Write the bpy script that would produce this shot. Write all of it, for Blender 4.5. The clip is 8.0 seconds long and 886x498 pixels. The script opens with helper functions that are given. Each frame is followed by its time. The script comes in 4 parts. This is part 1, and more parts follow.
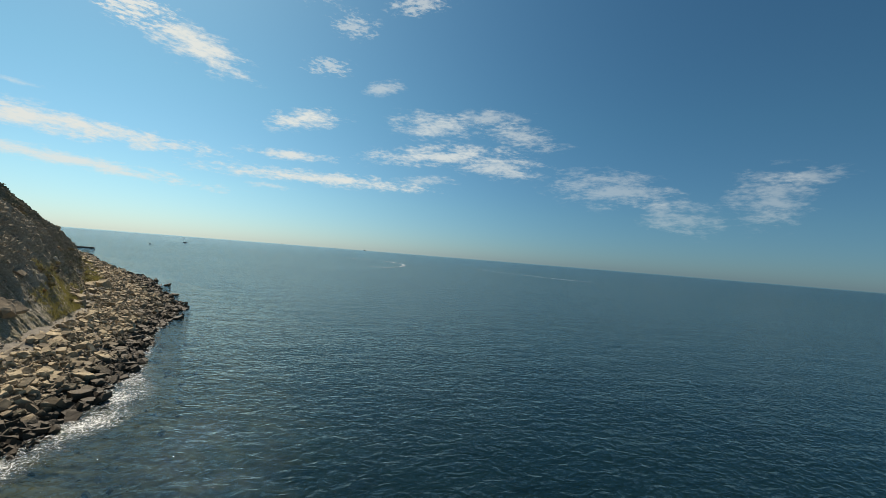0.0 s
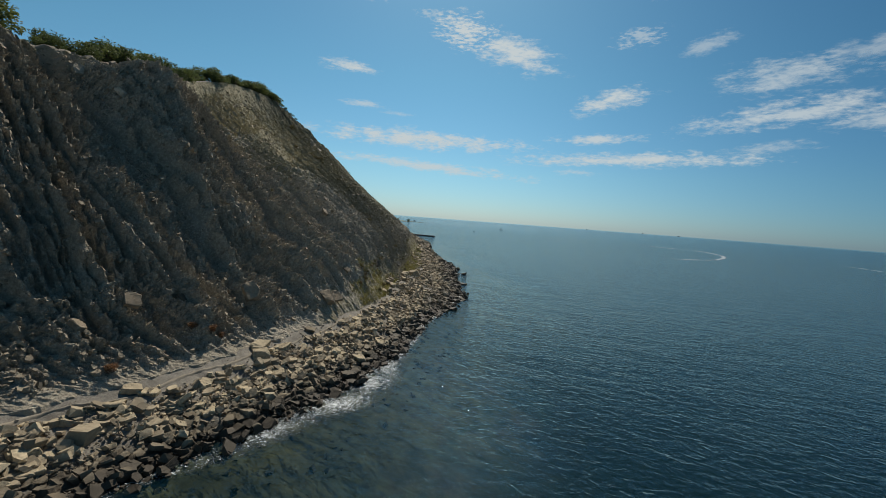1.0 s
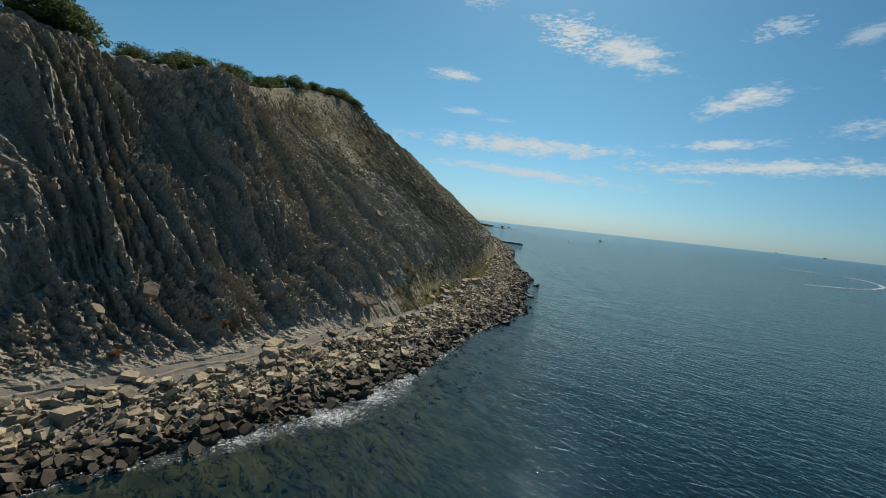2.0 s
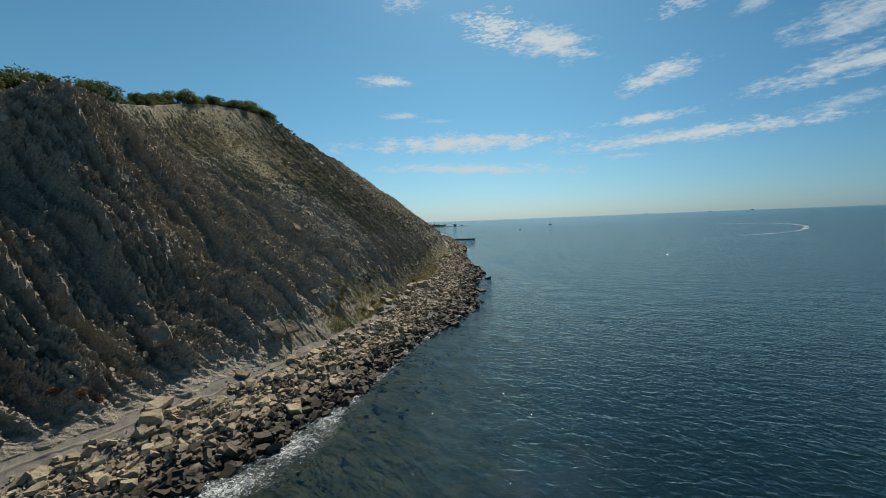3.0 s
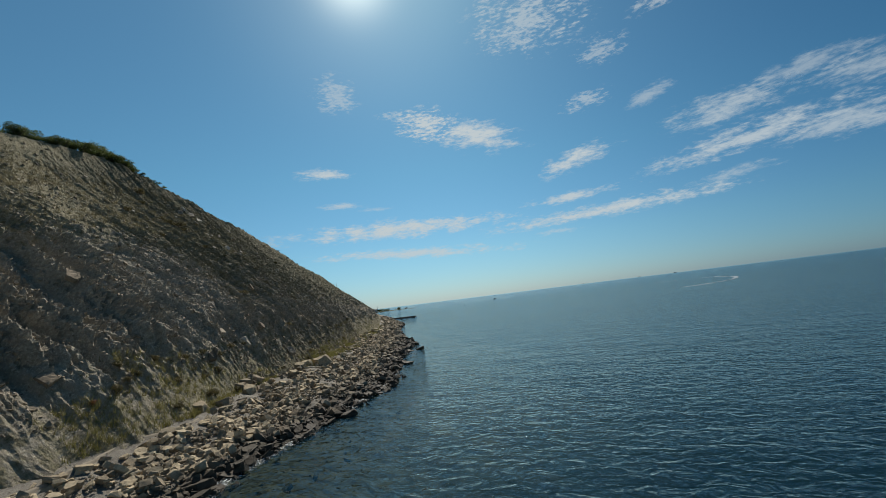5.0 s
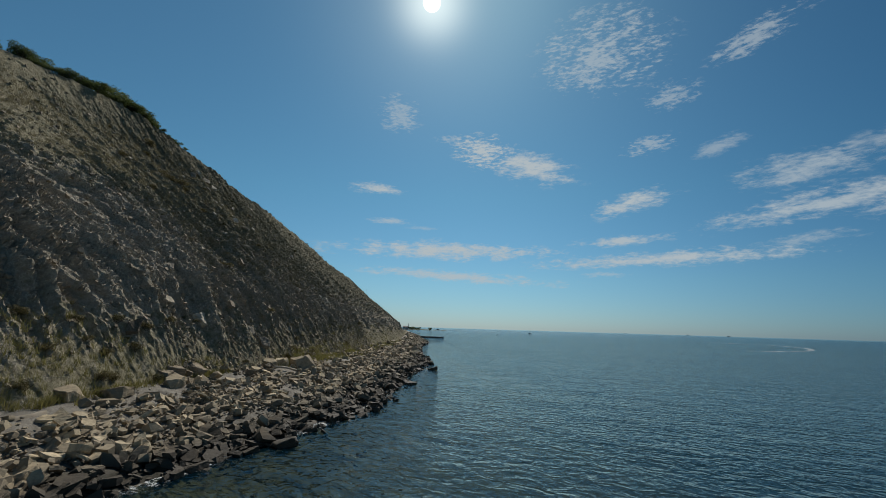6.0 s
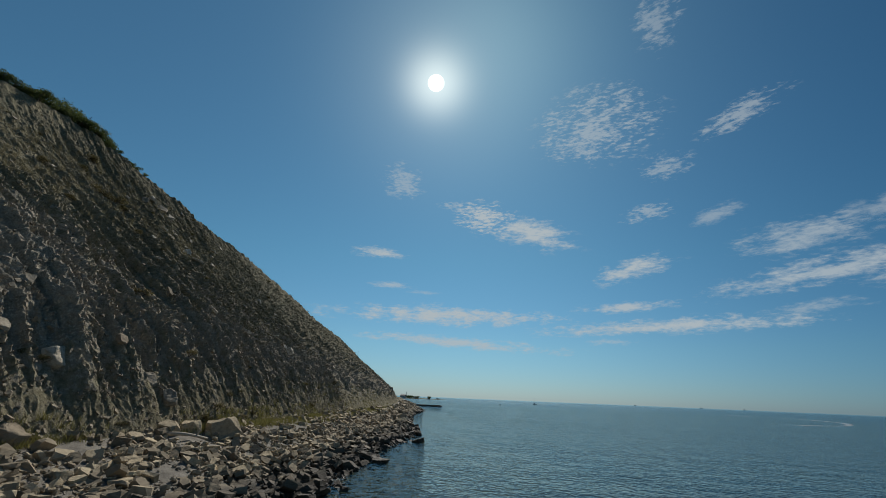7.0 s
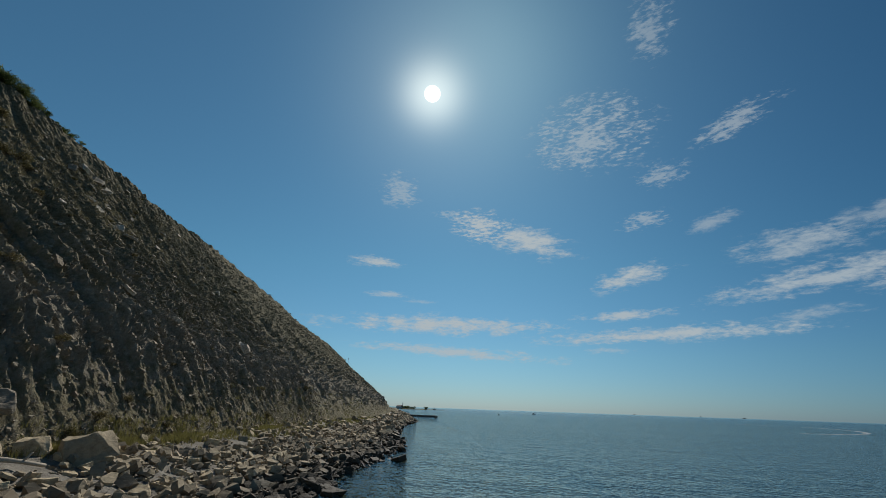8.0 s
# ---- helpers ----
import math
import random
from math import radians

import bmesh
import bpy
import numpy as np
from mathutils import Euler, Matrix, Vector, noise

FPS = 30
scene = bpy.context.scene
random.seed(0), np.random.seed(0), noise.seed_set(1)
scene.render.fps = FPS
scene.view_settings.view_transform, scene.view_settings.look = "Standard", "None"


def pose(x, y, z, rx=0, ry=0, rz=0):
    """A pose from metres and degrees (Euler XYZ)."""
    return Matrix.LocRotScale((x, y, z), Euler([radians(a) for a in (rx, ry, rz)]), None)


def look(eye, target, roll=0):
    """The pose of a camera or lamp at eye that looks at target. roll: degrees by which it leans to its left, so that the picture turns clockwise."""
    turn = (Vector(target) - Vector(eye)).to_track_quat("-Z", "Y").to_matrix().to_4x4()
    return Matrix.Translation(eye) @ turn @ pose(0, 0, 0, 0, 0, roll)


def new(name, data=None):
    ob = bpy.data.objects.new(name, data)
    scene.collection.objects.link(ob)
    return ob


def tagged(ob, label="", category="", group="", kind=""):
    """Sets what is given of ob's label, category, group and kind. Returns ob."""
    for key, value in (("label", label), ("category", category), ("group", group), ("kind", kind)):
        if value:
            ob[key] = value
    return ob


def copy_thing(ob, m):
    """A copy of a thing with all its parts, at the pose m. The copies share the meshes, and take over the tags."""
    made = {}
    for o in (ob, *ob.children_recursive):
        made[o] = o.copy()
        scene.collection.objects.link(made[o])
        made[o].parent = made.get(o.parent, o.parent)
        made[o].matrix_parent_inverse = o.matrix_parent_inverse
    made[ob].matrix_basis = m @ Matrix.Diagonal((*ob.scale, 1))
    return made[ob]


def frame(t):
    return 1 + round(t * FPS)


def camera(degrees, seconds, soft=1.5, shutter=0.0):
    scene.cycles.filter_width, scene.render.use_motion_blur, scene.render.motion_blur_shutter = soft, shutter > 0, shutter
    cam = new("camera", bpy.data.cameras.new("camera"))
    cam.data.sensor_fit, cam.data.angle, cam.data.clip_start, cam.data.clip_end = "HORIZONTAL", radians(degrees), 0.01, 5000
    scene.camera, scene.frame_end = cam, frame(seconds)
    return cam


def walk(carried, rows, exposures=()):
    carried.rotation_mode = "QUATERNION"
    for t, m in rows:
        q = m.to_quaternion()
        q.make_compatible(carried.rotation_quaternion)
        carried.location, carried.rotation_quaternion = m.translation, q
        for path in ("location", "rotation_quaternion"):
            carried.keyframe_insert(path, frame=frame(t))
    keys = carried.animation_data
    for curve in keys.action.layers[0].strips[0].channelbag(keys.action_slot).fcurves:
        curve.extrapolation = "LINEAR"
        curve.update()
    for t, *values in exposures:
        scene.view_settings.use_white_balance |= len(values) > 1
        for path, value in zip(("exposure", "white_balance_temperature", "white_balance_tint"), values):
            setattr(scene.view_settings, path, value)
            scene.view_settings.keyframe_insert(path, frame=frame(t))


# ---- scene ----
SUN_AZ, SUN_EL = 17.0, 46.0          # degrees left of +y, degrees above the horizon
DISC_AZ, DISC_EL = 27.9, 40.8        # where the wide lens shows its disc
SUN_DIR = Vector((-math.sin(radians(SUN_AZ)) * math.cos(radians(SUN_EL)),
                  math.cos(radians(SUN_AZ)) * math.cos(radians(SUN_EL)), math.sin(radians(SUN_EL))))


# ---- camera and its flight ----
def aim(t, x, y, z, yaw, pitch, roll):
    a, p = radians(yaw), radians(pitch)
    eye = Vector((x, y, z))
    return t, look(eye, eye + 10 * Vector((-math.sin(a) * math.cos(p), math.cos(a) * math.cos(p), math.sin(p))), roll)


cam = camera(93.0, 8.0, soft=0.5)
walk(cam, [aim(*row) for row in (
    (0.0, -4.30, -13.12, 16.59, -19.39, 0.87, 4.63),
    (0.5, 0.26, -11.61, 18.96, -0.83, -1.74, 4.90),
    (1.0, 4.86, -7.58, 20.79, 20.29, -4.37, 4.28),
    (1.2, 6.47, -6.13, 21.43, 25.10, -4.90, 5.54),
    (2.3, 11.24, 4.18, 21.27, 34.41, -4.45, 5.44),
    (2.5, 11.28, 5.98, 21.17, 33.47, -4.26, 3.67),
    (3.0, 10.95, 10.19, 20.34, 27.67, -3.97, -2.31),
    (3.5, 10.01, 15.40, 18.78, 22.40, -3.68, -7.20),
    (4.0, 8.65, 21.67, 16.73, 18.47, 0.40, -10.68),
    (4.5, 7.09, 29.08, 14.15, 16.67, 4.69, -11.75),
    (5.0, 5.04, 37.79, 12.10, 19.39, 6.85, -7.00),
    (5.2, 4.36, 41.35, 11.44, 20.57, 8.22, -5.23),
    (6.3, -0.92, 60.61, 8.72, 25.71, 11.98, 3.00),
    (6.5, -1.93, 63.99, 8.34, 25.77, 13.92, 2.80),
    (7.0, -4.60, 71.85, 7.50, 25.59, 19.34, 2.40),
    (7.5, -7.10, 79.29, 7.07, 25.40, 20.31, 2.20),
    (8.0, -9.70, 86.44, 6.93, 25.20, 20.63, 2.00))],
    exposures=((0.0, 0.58, 7300, 12), (0.5, 0.32, 7000, 10), (1.0, 0.2, 6600, 10), (2.5, 0.26, 6500, 10), (3.5, 0.24, 6500, 10),
               (4.5, 0.32, 6500, 10), (5.0, 0.16, 6480, 10), (5.2, 0.1, 6450, 10), (6.3, -0.15, 6330, 10), (8.0, -0.17, 6320, 10)))

# ---- world and sun ----
world = bpy.data.worlds.new("world")
scene.world = world
world.use_nodes = True
wn, wl = world.node_tree.nodes, world.node_tree.links
wn.clear()
sky = wn.new("ShaderNodeTexSky")
sky.sky_type, sky.sun_disc = "NISHITA", False
sky.sun_elevation, sky.sun_rotation = radians(SUN_EL), radians(-SUN_AZ)
sky.altitude, sky.air_density, sky.dust_density, sky.ozone_density = 0, 1.0, 0.25, 5.0
wcoord = wn.new("ShaderNodeTexCoord")
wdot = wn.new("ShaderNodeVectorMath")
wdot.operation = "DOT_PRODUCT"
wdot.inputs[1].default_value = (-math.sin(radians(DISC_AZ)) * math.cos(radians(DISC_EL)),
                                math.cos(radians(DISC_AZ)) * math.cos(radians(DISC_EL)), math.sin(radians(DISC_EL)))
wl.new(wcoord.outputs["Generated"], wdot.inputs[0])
disc = wn.new("ShaderNodeMapRange")                      # the sun itself
disc.inputs["From Min"].default_value, disc.inputs["From Max"].default_value = math.cos(radians(1.08)), math.cos(radians(0.75))
disc.inputs["To Min"].default_value, disc.inputs["To Max"].default_value = 0.0, 40.0
wl.new(wdot.outputs["Value"], disc.inputs["Value"])
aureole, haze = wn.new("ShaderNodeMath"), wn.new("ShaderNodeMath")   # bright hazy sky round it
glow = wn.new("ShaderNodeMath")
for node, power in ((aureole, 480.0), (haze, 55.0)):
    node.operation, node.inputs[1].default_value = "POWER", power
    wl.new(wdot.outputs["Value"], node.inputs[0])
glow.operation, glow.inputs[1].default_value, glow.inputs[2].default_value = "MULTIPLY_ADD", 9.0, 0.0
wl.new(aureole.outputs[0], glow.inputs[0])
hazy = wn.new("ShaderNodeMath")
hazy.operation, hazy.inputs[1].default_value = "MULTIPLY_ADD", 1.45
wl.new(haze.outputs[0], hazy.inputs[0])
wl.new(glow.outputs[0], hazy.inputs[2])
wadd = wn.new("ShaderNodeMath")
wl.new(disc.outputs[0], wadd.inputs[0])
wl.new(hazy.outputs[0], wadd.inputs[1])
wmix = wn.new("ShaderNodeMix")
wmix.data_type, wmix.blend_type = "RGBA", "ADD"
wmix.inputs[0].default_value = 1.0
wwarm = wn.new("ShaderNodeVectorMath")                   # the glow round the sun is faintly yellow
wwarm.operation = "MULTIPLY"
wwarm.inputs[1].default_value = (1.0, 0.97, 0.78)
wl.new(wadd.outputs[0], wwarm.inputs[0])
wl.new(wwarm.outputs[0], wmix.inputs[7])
back = wn.new("ShaderNodeBackground")
wtint = wn.new("ShaderNodeMix")                          # a clear, deep blue maritime sky
wtint.data_type, wtint.blend_type = "RGBA", "MULTIPLY"
wtint.inputs[0].default_value = 1.0
wup, wrise, wshade = wn.new("ShaderNodeSeparateXYZ"), wn.new("ShaderNodeMapRange"), wn.new("ShaderNodeMix")
wl.new(wcoord.outputs["Generated"], wup.inputs[0])
wl.new(wup.outputs[2], wrise.inputs["Value"])
wrise.inputs["From Min"].default_value, wrise.inputs["From Max"].default_value = 0.0, 0.3
wshade.data_type = "RGBA"
wl.new(wrise.outputs[0], wshade.inputs[0])
wlow, wedge = wn.new("ShaderNodeMapRange"), wn.new("ShaderNodeMix")
wl.new(wup.outputs[2], wlow.inputs["Value"])
wlow.inputs["From Min"].default_value, wlow.inputs["From Max"].default_value = 0.0, 0.11
wedge.data_type = "RGBA"
wl.new(wlow.outputs[0], wedge.inputs[0])
wedge.inputs[6].default_value, wedge.inputs[7].default_value = (0.535, 0.75, 1.05, 1), (0.62, 0.85, 0.99, 1)
wl.new(wedge.outputs[2], wshade.inputs[6])
wshade.inputs[7].default_value = (0.61, 1.0, 0.99, 1)
wl.new(wshade.outputs[2], wtint.inputs[7])
wl.new(sky.outputs[0], wtint.inputs[6])
wclear = wn.new("ShaderNodeMapRange")                    # the sky deepens away from the sun, out to sea
wclear.interpolation_type = "SMOOTHSTEP"
wclear.inputs["From Min"].default_value, wclear.inputs["From Max"].default_value = -0.45, 0.75
wl.new(wup.outputs[0], wclear.inputs["Value"])
wsea, wdeep = wn.new("ShaderNodeMix"), wn.new("ShaderNodeMix")
wsea.data_type = wdeep.data_type = "RGBA"
wdeep.blend_type = "MULTIPLY"
wdeep.inputs[0].default_value = 1.0
wsea.inputs[6].default_value, wsea.inputs[7].default_value = (1.17, 1.13, 1.05, 1), (0.47, 0.585, 0.645, 1)
wl.new(wclear.outputs[0], wsea.inputs[0])
wl.new(wtint.outputs[2], wdeep.inputs[6])
wl.new(wsea.outputs[2], wdeep.inputs[7])
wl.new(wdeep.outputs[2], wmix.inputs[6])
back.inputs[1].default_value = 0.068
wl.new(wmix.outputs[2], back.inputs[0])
wl.new(back.outputs[0], wn.new("ShaderNodeOutputWorld").inputs[0])

sun = new("sun", bpy.data.lights.new("sun", "SUN"))
sun.data.energy, sun.data.angle, sun.data.color = 4.1, radians(0.53), (1.0, 0.93, 0.82)
sun.matrix_world = look(SUN_DIR * 200, (0, 0, 0))


# ---- materials ----
class Mat:
    """A node material built step by step."""

    def __init__(self, name, rough=0.9, spec=0.3):
        self.m = bpy.data.materials.new(name)
        self.m.use_nodes = True
        self.n, self.l = self.m.node_tree.nodes, self.m.node_tree.links
        self.b = self.n["Principled BSDF"]
        self.b.inputs["Roughness"].default_value = rough
        self.b.inputs["Specular IOR Level"].default_value = spec
        self.coord = self.n.new("ShaderNodeTexCoord").outputs["Object"]
        self.geo = self.n.new("ShaderNodeNewGeometry").outputs["Position"]

    def noise(self, scale, detail=6, rough=0.6, stretch=None, world_space=True, distort=0.0):
        src = self.geo if world_space else self.coord
        if stretch:
            mp = self.n.new("ShaderNodeMapping")
            mp.inputs["Scale"].default_value = stretch
            self.l.new(src, mp.inputs[0])
            src = mp.outputs[0]
        t = self.n.new("ShaderNodeTexNoise")
        t.inputs["Scale"].default_value, t.inputs["Detail"].default_value = scale, detail
        t.inputs["Roughness"].default_value, t.inputs["Distortion"].default_value = rough, distort
        self.l.new(src, t.inputs["Vector"])
        return t.outputs["Fac"]

    def ramp(self, fac, *stops):
        r = self.n.new("ShaderNodeValToRGB")
        e = r.color_ramp.elements
        while len(e) < len(stops):
            e.new(0.5)
        for k, (p, c) in zip(e, stops):
            k.position, k.color = p, (*c, 1) if len(c) == 3 else c
        self.l.new(fac, r.inputs[0])
        return r.outputs[0]

    def span(self, fac, a, b, lo=0.0, hi=1.0):
        r = self.n.new("ShaderNodeMapRange")
        for k, v in (("From Min", a), ("From Max", b), ("To Min", lo), ("To Max", hi)):
            r.inputs[k].default_value = v
        self.l.new(fac, r.inputs["Value"])
        return r.outputs[0]

    def math(self, op, a, b):
        r = self.n.new("ShaderNodeMath")
        r.operation = op
        for k, v in ((0, a), (1, b)):
            if isinstance(v, (int, float)):
                r.inputs[k].default_value = v
            else:
                self.l.new(v, r.inputs[k])
        return r.outputs[0]

    def mix(self, fac, a, b, how="MIX"):
        r = self.n.new("ShaderNodeMix")
        r.data_type, r.blend_type = "RGBA", how
        for k, v in ((0, fac), (6, a), (7, b)):
            if isinstance(v, (int, float)):
                r.inputs[k].default_value = v
            elif isinstance(v, tuple):
                r.inputs[k].default_value = (*v, 1)
            else:
                self.l.new(v, r.inputs[k])
        return r.outputs[2]

    def axis(self, k):
        s = self.n.new("ShaderNodeSeparateXYZ")
        self.l.new(self.geo, s.inputs[0])
        return s.outputs[k]

    def random(self):
        return self.n.new("ShaderNodeObjectInfo").outputs["Random"]

    def island(self):
        return self.n.new("ShaderNodeNewGeometry").outputs["Random Per Island"]

    def color(self, c):
        if isinstance(c, tuple):
            self.b.inputs["Base Color"].default_value = (*c, 1)
        else:
            self.l.new(c, self.b.inputs["Base Color"])
        return self

    def rough(self, c):
        self.l.new(c, self.b.inputs["Roughness"])
        return self

    def bump(self, fac, strength, dist):
        k = self.n.new("ShaderNodeBump")
        k.inputs["Strength"].default_value, k.inputs["Distance"].default_value = strength, dist
        self.l.new(fac, k.inputs["Height"])
        old = self.b.inputs["Normal"].links
        if old:
            self.l.new(old[0].from_socket, k.inputs["Normal"])
        self.l.new(k.outputs[0], self.b.inputs["Normal"])
        return self


def cliff_material():
    m = Mat("grey_shale", 0.95, 0.15)
    big = m.noise(0.06, 4, 0.6)
    mid = m.noise(0.55, 8, 0.65)
    fine = m.noise(5.0, 8, 0.7)
    base = m.ramp(mid, (0.32, (0.24, 0.208, 0.162)), (0.5, (0.375, 0.328, 0.255)), (0.66, (0.47, 0.415, 0.325)))
    base = m.mix(m.span(fine, 0.44, 0.58), base, m.ramp(fine, (0.42, (0.185, 0.163, 0.126)), (0.6, (0.58, 0.515, 0.4))))
    warm = m.mix(m.span(big, 0.5, 0.66), base, (0.37, 0.322, 0.245))
    # rib crests weather to crumbly buff
    worn = m.n.new("ShaderNodeAttribute")
    worn.attribute_name = "crest"
    buff = m.ramp(m.noise(2.6, 7, 0.72), (0.38, (0.19, 0.165, 0.125)), (0.52, (0.4, 0.35, 0.265)), (0.64, (0.6, 0.53, 0.4)))
    warm = m.mix(m.span(m.math("ADD", worn.outputs["Fac"], m.span(mid, 0.35, 0.65, -0.3, 0.3)), 0.6, 1.1, 0.0, 0.55), warm, buff)
    # scrubby dry growth on the upper, farther slope
    att = m.n.new("ShaderNodeAttribute")
    att.attribute_name = "scrub"
    turf = m.span(m.math("ADD", m.noise(0.9, 7, 0.75), m.math("MULTIPLY", att.outputs["Fac"], 0.4)), 0.62, 0.76)
    farther = m.span(m.math("ADD", m.axis(1), m.math("MULTIPLY", big, 30.0)), 96.0, 126.0)      # darker and browner farther along the coast
    warm = m.mix(m.math("MULTIPLY", farther, 0.6), warm, m.mix(0.6, warm, (0.15, 0.117, 0.073)))
    green = m.ramp(m.noise(2.2, 5, 0.7), (0.35, (0.165, 0.145, 0.085)), (0.65, (0.37, 0.33, 0.22)))
    green = m.mix(m.math("MULTIPLY", farther, 0.5), green, (0.13, 0.105, 0.058))
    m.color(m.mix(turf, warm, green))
    m.bump(m.noise(1.6, 10, 0.74), 1.0, 0.5)
    m.bump(m.noise(7.0, 6, 0.72), 0.95, 0.1)
    return m.m


def beach_material():
    m = Mat("beach_rubble", 0.9, 0.25)
    mid, fine = m.noise(1.2, 7, 0.7), m.noise(9.0, 5, 0.7)
    base = m.ramp(mid, (0.3, (0.15, 0.138, 0.115)), (0.7, (0.3, 0.278, 0.232)))
    base = m.mix(m.span(fine, 0.4, 0.7), base, (0.12, 0.1, 0.08))
    wet = m.span(m.math("ADD", m.axis(2), m.math("MULTIPLY", mid, -1.2)), -0.3, 0.5)
    m.color(m.mix(wet, (0.035, 0.032, 0.022), base))
    m.bump(fine, 0.8, 0.12)
    return m.m


def rock_material(name, lo, hi, island=False):
    """Bedded sandstone; what the waves reach is wet, dark and weedy."""
    m = Mat(name, 0.88, 0.3)
    pick = m.island() if island else m.random()
    tone = m.ramp(pick, (0.0, tuple(0.42 * c for c in hi)), (0.35, hi), (1.0, lo))
    grain = m.noise(3.0, 8, 0.7)
    tone = m.mix(m.span(grain, 0.42, 0.66, 0.0, 0.65), tone, (0.17, 0.13, 0.083))
    tone = m.mix(m.span(m.noise(0.35, 3, 0.5), 0.45, 0.65, 0.0, 0.4), tone, (0.29, 0.24, 0.165))
    edge = m.math("ADD", m.axis(2), m.math("MULTIPLY", m.noise(0.5, 3, 0.5), -1.4))
    edge = m.math("SUBTRACT", edge, m.span(m.axis(1), 30.0, 62.0, 0.22, 0.08))
    dry = m.span(edge, -0.25, 0.6)
    m.color(m.mix(dry, (0.052, 0.041, 0.027), tone))
    m.rough(m.span(dry, 0.0, 1.0, 0.7, 0.9))
    m.bump(m.noise(2.2, 10, 0.72, stretch=(0.7, 0.7, 2.2)), 0.9, 0.16)
    return m.m


def dust_material():
    m = Mat("pale_dust", 0.95, 0.1)
    m.color(m.ramp(m.noise(1.5, 7, 0.7), (0.3, (0.215, 0.185, 0.14)), (0.7, (0.33, 0.288, 0.225))))
    m.bump(m.noise(6.0, 6, 0.7), 0.5, 0.05)
    return m.m


def turf_material():
    m = Mat("dry_turf", 0.95, 0.1)
    m.color(m.ramp(m.noise(0.5, 8, 0.75), (0.3, (0.05, 0.065, 0.025)), (0.7, (0.17, 0.15, 0.075))))
    m.bump(m.noise(2.5, 8, 0.75), 1.0, 0.4)
    return m.m


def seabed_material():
    """Stones near the shore; further down, colour painted darker for light the water absorbs."""
    m = Mat("depth_toned_seabed", 0.9, 0.2)
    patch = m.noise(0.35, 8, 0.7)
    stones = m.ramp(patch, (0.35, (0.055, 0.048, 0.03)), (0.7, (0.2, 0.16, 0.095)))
    deep_tint = m.ramp(m.noise(0.05, 6, 0.6), (0.35, (0.006, 0.02, 0.028)), (0.7, (0.015, 0.035, 0.042)))
    shallow_tint = m.ramp(m.noise(0.12, 6, 0.65), (0.38, (0.012, 0.038, 0.048)), (0.66, (0.05, 0.1, 0.11)))
    # tone dims with depth, since the clear water itself takes no light
    deep_tint = m.mix(m.span(m.axis(2), -5.8, -2.2), deep_tint, shallow_tint)
    m.color(m.mix(m.span(m.math("ADD", m.axis(2), m.math("MULTIPLY", patch, 3.0)), -3.4, 0.6), deep_tint, stones))
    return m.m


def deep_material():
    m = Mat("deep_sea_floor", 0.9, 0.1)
    # dark blue painted in for the light lost in deep water
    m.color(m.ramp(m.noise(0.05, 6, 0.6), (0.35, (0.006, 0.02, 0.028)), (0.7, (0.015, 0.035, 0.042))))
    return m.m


def leaf_material(name, lo, hi):
    m = Mat(name, 0.7, 0.25)
    tone = m.mix(m.math("MULTIPLY", m.math("ADD", m.island(), m.random()), 0.5), lo, hi)
    m.color(tone)
    thin, both = m.n.new("ShaderNodeBsdfTranslucent"), m.n.new("ShaderNodeMixShader")   # light comes through the leaves
    both.inputs[0].default_value = 0.4
    m.l.new(tone, thin.inputs[0])
    m.l.new(m.b.outputs[0], both.inputs[1])
    m.l.new(thin.outputs[0], both.inputs[2])
    m.l.new(both.outputs[0], m.n["Material Output"].inputs[0])
    return m.m


def bark_material():
    m = Mat("bark", 0.9, 0.2)
    m.color(m.ramp(m.noise(6.0, 5, 0.7), (0.3, (0.05, 0.04, 0.03)), (0.7, (0.13, 0.105, 0.08))))
    return m.m


def concrete_material():
    m = Mat("weathered_concrete", 0.9, 0.2)
    m.color(m.ramp(m.noise(0.8, 6, 0.7), (0.3, (0.07, 0.068, 0.06)), (0.7, (0.16, 0.155, 0.14))))
    return m.m


def paint_material(name, c, rough=0.6):
    m = Mat(name, rough, 0.4)
    m.color(m.mix(m.span(m.noise(1.0, 5, 0.7), 0.4, 0.7, 0.0, 0.35), c, tuple(0.6 * v for v in c)))
    return m.m


